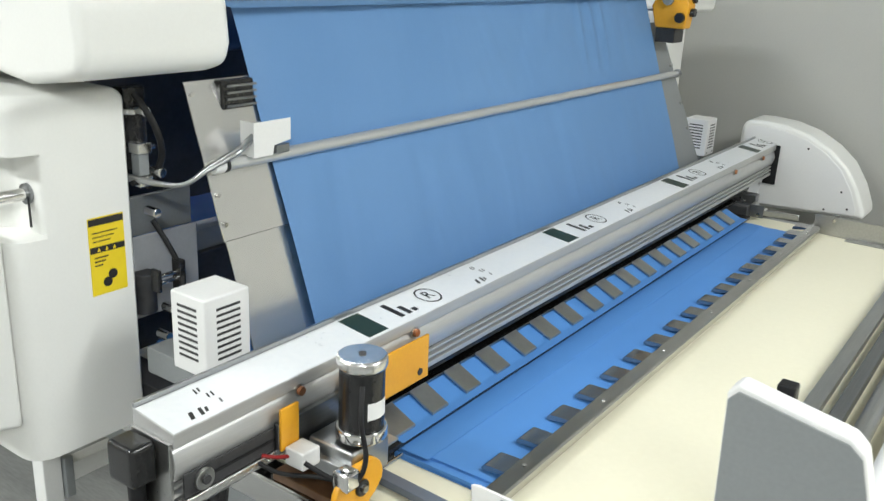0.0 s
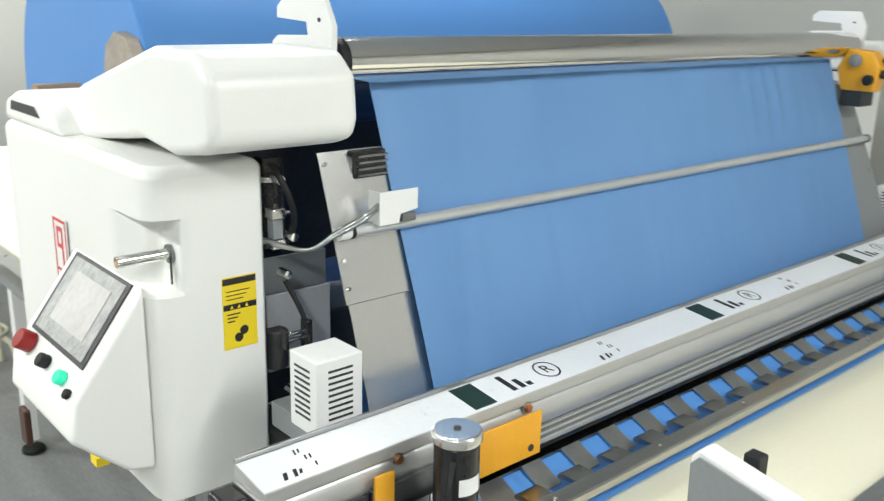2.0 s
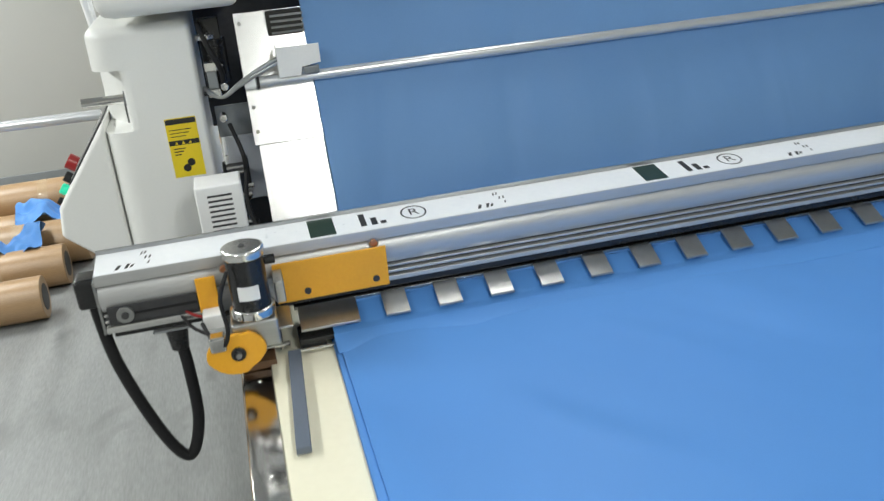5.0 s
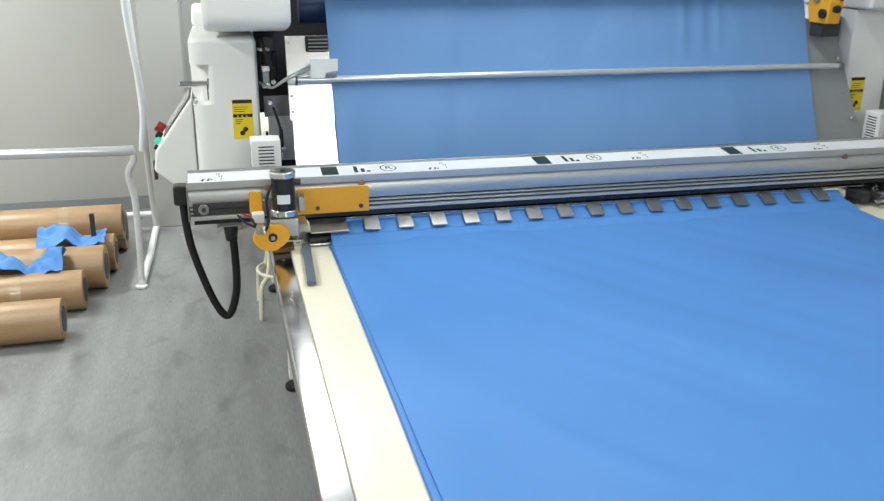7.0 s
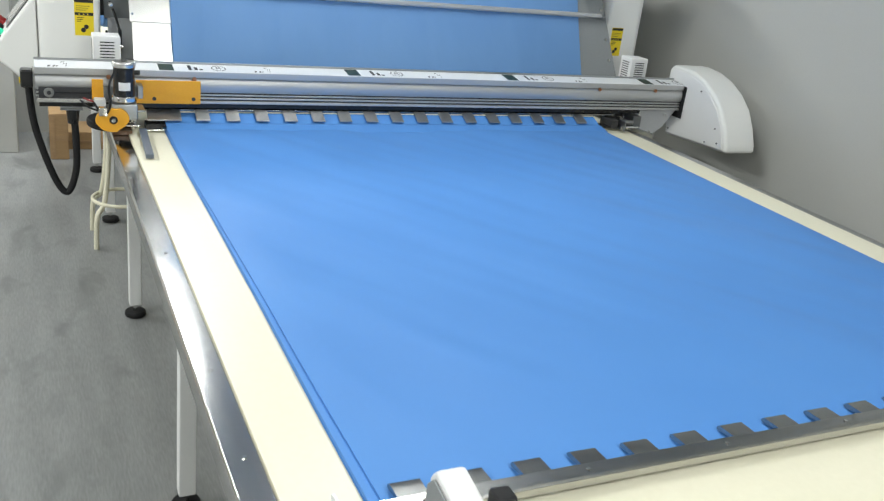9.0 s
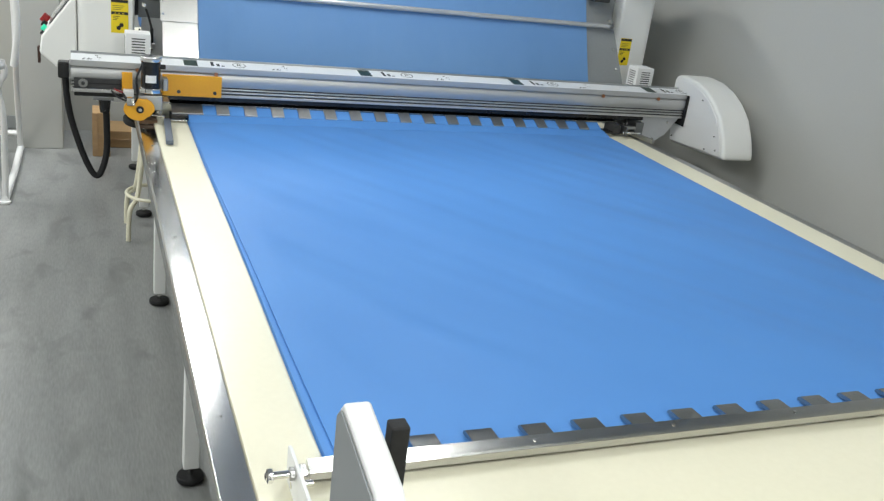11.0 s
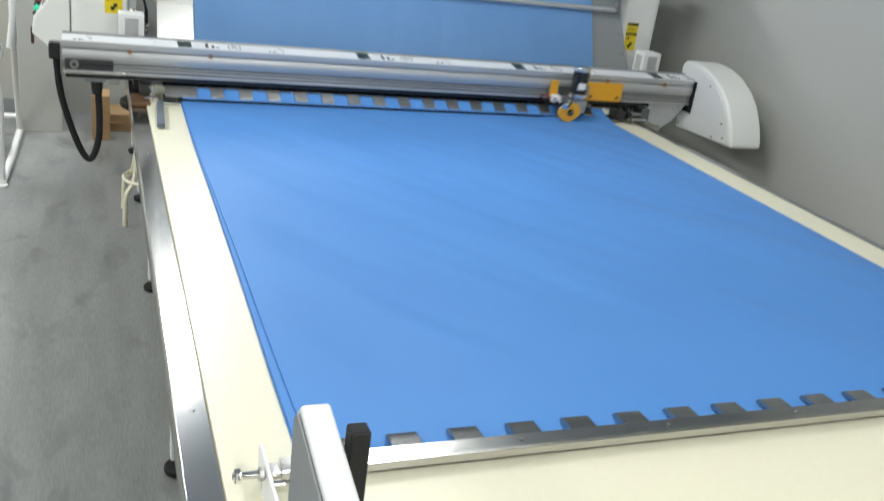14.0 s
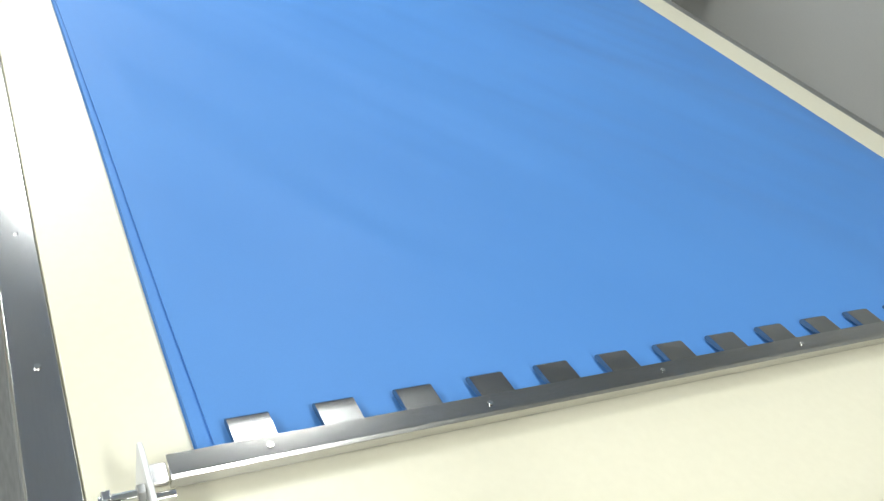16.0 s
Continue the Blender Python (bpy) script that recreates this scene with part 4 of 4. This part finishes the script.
part("side_knob", cyl((MX + 0.045, MY + 0.02, 1.075), "x", 0.009, 0.02, 12, 0.002), M_BLACKM, head)
part("base_plate", box(0.100, 0.226, -0.128, -0.036, 0.9470, 0.9515, 0.0015), M_ALU, head, "flat grey base plate")
part("gear_box", box(0.112, 0.200, -0.130, -0.0365, 0.915, 0.9735, 0.006), M_ALU, head)
part("mount_plate", box(0.203, 0.222, -0.095, -0.0345, 0.985, 1.03, 0.003), M_STEEL, head)
disc = [(0.115 + 0.056 * math.cos(a) * (1.0 if math.sin(a) > -0.3 else 0.95), 0.918 + 0.042 * math.sin(a) + (0.006 if math.cos(a) > 0.3 else 0)) for a in [k * math.tau / 24 for k in range(24)]]
gd = part("blade_guard", prism(disc, "y", -0.142, -0.131, 0.003), M_YEL, head, "orange-yellow round blade guard")
hub = part("blade_hub", cyl((0.118, -0.143, 0.920), "y", 0.014, 0.008, 20, 0.002), M_BLACKM, head)
part("hub_bolt", cyl((0.118, -0.149, 0.920), "y", 0.006, 0.006, 12), M_STEEL, head)
part("blade", cyl((0.118, -0.1235, 0.908), "y", 0.030, 0.002, 32), M_CHROME, head)
part("joint", box(0.070, 0.100, -0.155, -0.125, 0.935, 0.965, 0.004), M_CHROME, head)
part("connector", box(0.062, 0.100, -0.075, -0.036, 0.945, 0.975, 0.003), M_WHITE2, head)
part("wire", tube([(0.125, -0.135, 1.085), (0.105, -0.150, 1.04), (0.108, -0.158, 0.98), (0.095, -0.150, 0.945), (0.075, -0.12, 0.948), (0.06, -0.08, 0.965)], 0.004, 8, None, 8), M_BLACK, head)
part("wire", tube([(0.02, -0.02, 0.962), (0.04, -0.05, 0.945), (0.08, -0.09, 0.935), (0.10, -0.13, 0.93)], 0.0035, 8, None, 8), M_BLACK, head)
part("wire", tube([(0.03, -0.02, 0.968), (0.05, -0.035, 0.962), (0.075, -0.05, 0.96)], 0.003, 8, None, 6), M_REDB, head)

# ======== cloth carried by the machine ========
def hanging_cloth():
    ob = thing("hanging_cloth", "light blue nonwoven cloth hanging from the roller to the beam", "fabric")

    def f(u, v):
        z = 0.99 + 0.645 * v
        xl = 0.372 - 0.012 * v
        x = xl + (2.212 + 0.028 * (1 - v) ** 2 - xl) * u
        w = 0.0016 * math.sin(x * 2.3 + z * 4) + 0.012 * noise.noise(Vector((x * 1.3, z * 1.6, 1.0))) + 0.006 * noise.noise(Vector((x * 5, z * 3, 4.0)))
        fold = sum(math.exp(-((x - c - 0.02 * (z - 1.5)) / 0.016) ** 2) for c in (1.69, 1.765, 1.835)) * 0.009 * max(0, min(1, (z - 1.36) * 9)) * max(0, min(1, (1.60 - z) * 20))
        top = max(0, z - 1.60)
        return (x, slope_y(z) + w * (1 - top * 20) - 0.004 - fold - 0.6 * top, z)

    part("cloth", sheet(f, 150, 60, (0, 0.0012, 0)), M_HANG, ob)
    return ob


def cloth_roll():
    ob = thing("cloth_roll", "huge roll of light blue nonwoven cloth behind the machine", "fabric")
    part("roll", cyl((1.265, 1.50, 1.45), "x", 0.47, 2.13, 72, 0.012), M_CLOTH, ob)
    part("core", cyl((1.265, 1.50, 1.45), "x", 0.05, 2.36, 24), M_CARD, ob)
    part("wrap", cyl((0.185, 1.13, 1.55), "x", 0.10, 0.03, 9, 0.0), M_PAPER, ob, "torn brown wrapping")
    for x in (0.142, 2.39):
        part("cradle_post", box(x - 0.02, x + 0.02, 1.45, 1.55, 0.8535, 1.40, 0.004), M_WHITE2, ob)
    return ob


EDGE_STEP, EDGE_RISE, EDGE_Z = 0.1112, 12.0, 0.8757


def cloth_front_edge():
    """The run of cloth from the lower jaw down to the stack, in short lengths that fall as the blade passes."""
    ob = thing("cloth_front_edge", "light blue cloth edge running down from the clamping jaw", "fabric")

    def over(u, v):
        x, y = 0.303 + 1.89 * u, -0.0795 + 0.0795 * v
        y += 0.0015 * noise.noise(Vector((x * 3, 0, 5))) * (1 - v)
        return (x, y, 0.8880 + 0.0004 * noise.noise(Vector((x * 4, y * 9, 2))) + 0.44 * max(0, y + 0.056) - 0.12 * max(0, -0.077 - y))

    part("jaw_cover", sheet(over, 60, 12, (0, 0, 0.0008)), M_LAY, ob, "cloth lying over the clamping jaw")
    first = None
    for k in range(17):
        x = 0.302 + EDGE_STEP * k
        if first is None:
            b = sheet(lambda u, v: (EDGE_STEP * u - 0.0006, 0.058 * v, 0.0004 * math.sin(v * 3.1)), 2, 5, (0, 0, 0.0009))
            first = part("cloth_length", b, M_LAY, ob, "", (x, -0.1335, EDGE_Z))
            yield ob
            yield first
        else:
            o = new("cloth_length", first.data)
            o.parent, o.location = ob, (x, -0.1335, EDGE_Z)
            yield o


EDGE, *LENGTHS = cloth_front_edge()
HANG, ROLL = hanging_cloth(), cloth_roll()


# ======== things along the left side of the room ========
def tube_roll(x1, y, r, length, tilt=0.0, z=None):
    z = r + 0.001 if z is None else z
    ob = thing("cardboard_roll", "long brown cardboard-wrapped cloth roll lying on the floor", "roll", "cardboard rolls", (x1, y, z))
    part("tube", cyl((-length / 2, 0, 0), "x", r, length, 40, 0.004), M_CARD, ob)
    part("end_face", cyl((0.0012, 0, 0), "x", r * 0.62, 0.002, 32), M_DARK, ob, "dark hollow end")
    part("tape", cyl((-length * 0.18, 0, 0), "x", r + 0.0012, 0.05, 40), M_TAPE, ob, "clear packing tape")
    ob.rotation_euler = (0, 0, radians(tilt))
    return ob


tube_roll(-0.785, 3.19, 0.098, 1.7, 1)
tube_roll(-0.735, 3.555, 0.100, 1.7, 1)
tube_roll(-0.660, 3.84, 0.115, 1.8, -1)
tube_roll(-0.635, 4.10, 0.105, 1.8, 0)
tube_roll(-0.610, 4.48, 0.125, 1.8, 0)
tube_roll(-0.600, 4.285, 0.10, 1.7, 0, 0.228)


def cloth_scrap(x, y, z, s, seed):
    ob = thing("cloth_scrap", "crumpled scrap of blue nonwoven cloth on the cardboard rolls", "fabric", "cloth scraps", (x, y, z))

    def f(u, v):
        a, b0 = (u - 0.5) * s, (v - 0.5) * s * 0.6
        h = 0.09 * noise.noise(Vector((a * 6, b0 * 8, seed))) + 0.05 * noise.noise(Vector((a * 13, b0 * 13, seed + 5))) + 0.014 * noise.noise(Vector((a * 30, b0 * 30, seed + 9)))
        return (a + 0.02 * noise.noise(Vector((b0 * 12, a * 5, seed))), b0, 0.03 + h - 0.9 * b0 * b0)

    part("cloth", sheet(f, 40, 28, (0, 0, 0.002)), M_CLOTH, ob)


cloth_scrap(-1.04, 3.66, 0.205, 0.40, 2.0)
cloth_scrap(-0.84, 4.00, 0.222, 0.34, 7.0)
stick = thing("steel_bar", "short dark steel bar standing among the rolls", "bar", "", (-0.73, 4.02, 0.0))
part("bar", box(-0.012, 0.012, -0.012, 0.012, 0.001, 0.36, 0.002), M_DARK, stick)


def tube_rack():
    ob = thing("tube_rack", "white painted tube rack with a horizontal bar standing on the floor", "rack")
    x = -0.475
    r = 0.017
    part("front_upright", tube([(x - 0.01, 3.80, 0.02), (x + 0.0, 3.80, 0.45), (x - 0.02, 3.80, 0.62), (x + 0.015, 3.80, 0.70), (x + 0.005, 3.80, 0.76)], r, 12, None, 5), M_WHITE2, ob)
    part("rear_upright", tube([(x + 0.01, 4.80, 0.02), (x + 0.02, 4.55, 0.5), (x + 0.055, 4.10, 0.95), (x + 0.035, 4.08, 1.5), (x + 0.03, 4.06, 2.0)], r, 12, None, 5), M_WHITE2, ob)
    part("post", tube([(x + 0.06, 3.80, 0.74), (x + 0.085, 3.80, 1.0), (x + 0.05, 3.80, 1.45), (x + 0.05, 3.80, 2.0)], r, 12, None, 5), M_WHITE2, ob)
    part("foot_bar", tube([(x - 0.01, 3.78, 0.02), (x + 0.005, 4.3, 0.02), (x + 0.01, 4.82, 0.02)], 0.02, 12), M_WHITE2, ob)
    part("cross_bar", tube([(x + 0.02, 3.80, 0.745), (-1.4, 3.80, 0.755), (-2.6, 3.80, 0.76)], 0.026, 16), M_ROD, ob)
    part("cross_bar", tube([(x + 0.012, 4.78, 0.12), (-2.6, 4.78, 0.12)], 0.017, 12), M_WHITE2, ob)
    part("upright", tube([(-2.55, 3.80, 0.0), (-2.55, 3.80, 2.0)], r, 12), M_WHITE2, ob)
    part("upright", tube([(-2.55, 4.78, 0.0), (-2.55, 4.40, 0.9), (-2.55, 3.82, 1.3)], r, 12), M_WHITE2, ob)
    part("foot_pad", cyl((x - 0.012, 3.78, 0.008), "z", 0.032, 0.014, 16, 0.003), M_WHITE2, ob)
    return ob


tube_rack()


def stool():
    ob = thing("stool", "cream steel tube stool with a foot ring beside the table", "stool", "", (0.248, 3.33, 0.0))
    for k in range(4):
        a = radians(45 + 90 * k)
        c, s = math.cos(a), math.sin(a)
        part("leg", tube([(0.185 * c, 0.185 * s, 0.002), (0.175 * c, 0.175 * s, 0.16), (0.12 * c, 0.12 * s, 0.23), (0.085 * c, 0.085 * s, 0.45), (0.08 * c, 0.08 * s, 0.58)], 0.0125, 10, None, 5), M_TABLE, ob)
    part("foot_ring", tube([(0.135 * math.cos(k * math.tau / 28), 0.135 * math.sin(k * math.tau / 28), 0.215) for k in range(29)], 0.009, 8), M_TABLE, ob)
    part("seat", cyl((0, 0, 0.60), "z", 0.15, 0.035, 32, 0.01), M_BLACK, ob)


stool()


def crate(x0, x1, y0, y1, h, label, name="cardboard_box"):
    ob = thing(name, label, "box", "boxes by the wall", ((x0 + x1) / 2, (y0 + y1) / 2, 0.001))
    hx, hy = (x1 - x0) / 2, (y1 - y0) / 2
    part("body", box(-hx, hx, -hy, hy, 0, h, 0.004), M_WOOD, ob)
    part("edge_strip", box(-hx - 0.003, -hx + 0.03, -hy - 0.004, -hy - 0.0005, 0.005, h - 0.004, 0.001), M_CARD, ob)
    part("edge_strip", box(-hx + 0.032, hx, -hy - 0.004, -hy - 0.0005, h * 0.42, h * 0.52, 0.001), M_CARD, ob)
    return ob


crate(-0.02, 0.33, 4.92, 5.20, 0.115, "low plywood crate against the wall")
crate(-0.035, 0.07, 4.70, 4.90, 0.29, "tall narrow plywood crate against the wall")


# ======== what moves ========
HEAD_TRAVEL = [(0.0, 0.0), (12.0, 0.0), (12.2, 0.03), (12.5, 0.307), (13.0, 0.804), (13.5, 1.328), (14.0, 1.835), (14.3, 2.05), (14.5, 2.065), (16.0, 2.065)]
LIFT = [(0.0, 0.0), (0.5, 0.003), (0.8, 0.018), (1.2, 0.032), (2.9, 0.034), (3.4, 0.0), (16.0, 0.0)]


PRESS = [(0.0, 0.0), (3.2, 0.0), (3.4, 0.003), (3.7, 0.008), (9.6, 0.008), (10.8, 0.0), (16.0, 0.0)]


def motions():
    ride = [(t, pose(0, d, 0)) for t, d in TRAVEL]
    walk(machine, ride)
    walk(HANG, ride)
    walk(ROLL, ride)
    walk(EDGE, ride)
    xs, ts = [x + 0.118 for t, x in HEAD_TRAVEL[2:8]], [t for t, x in HEAD_TRAVEL[2:8]]
    for k, ob in enumerate(LENGTHS):
        x = 0.302 + EDGE_STEP * k
        mid = x + EDGE_STEP / 2
        i = max([j for j in range(len(xs) - 1) if xs[j] <= mid] or [0])
        cut = ts[i] + (ts[i + 1] - ts[i]) * (mid - xs[i]) / (xs[i + 1] - xs[i])
        flat, up = pose(x, -0.1335, EDGE_Z), pose(x, -0.1335, EDGE_Z, EDGE_RISE)
        walk(ob, [(0.0, flat), (3.3, flat), (3.7, up), (cut - 0.05, up), (cut + 0.1, flat), (16.0, flat)])
    walk(head, [(t, pose(x, 0, 0)) for t, x in HEAD_TRAVEL])
    walk(comb, [(t, pose(0, 0, z)) for t, z in PRESS])
    walk(CATCHER, [(t, pose(0, 0, z)) for t, z in LIFT])


motions()
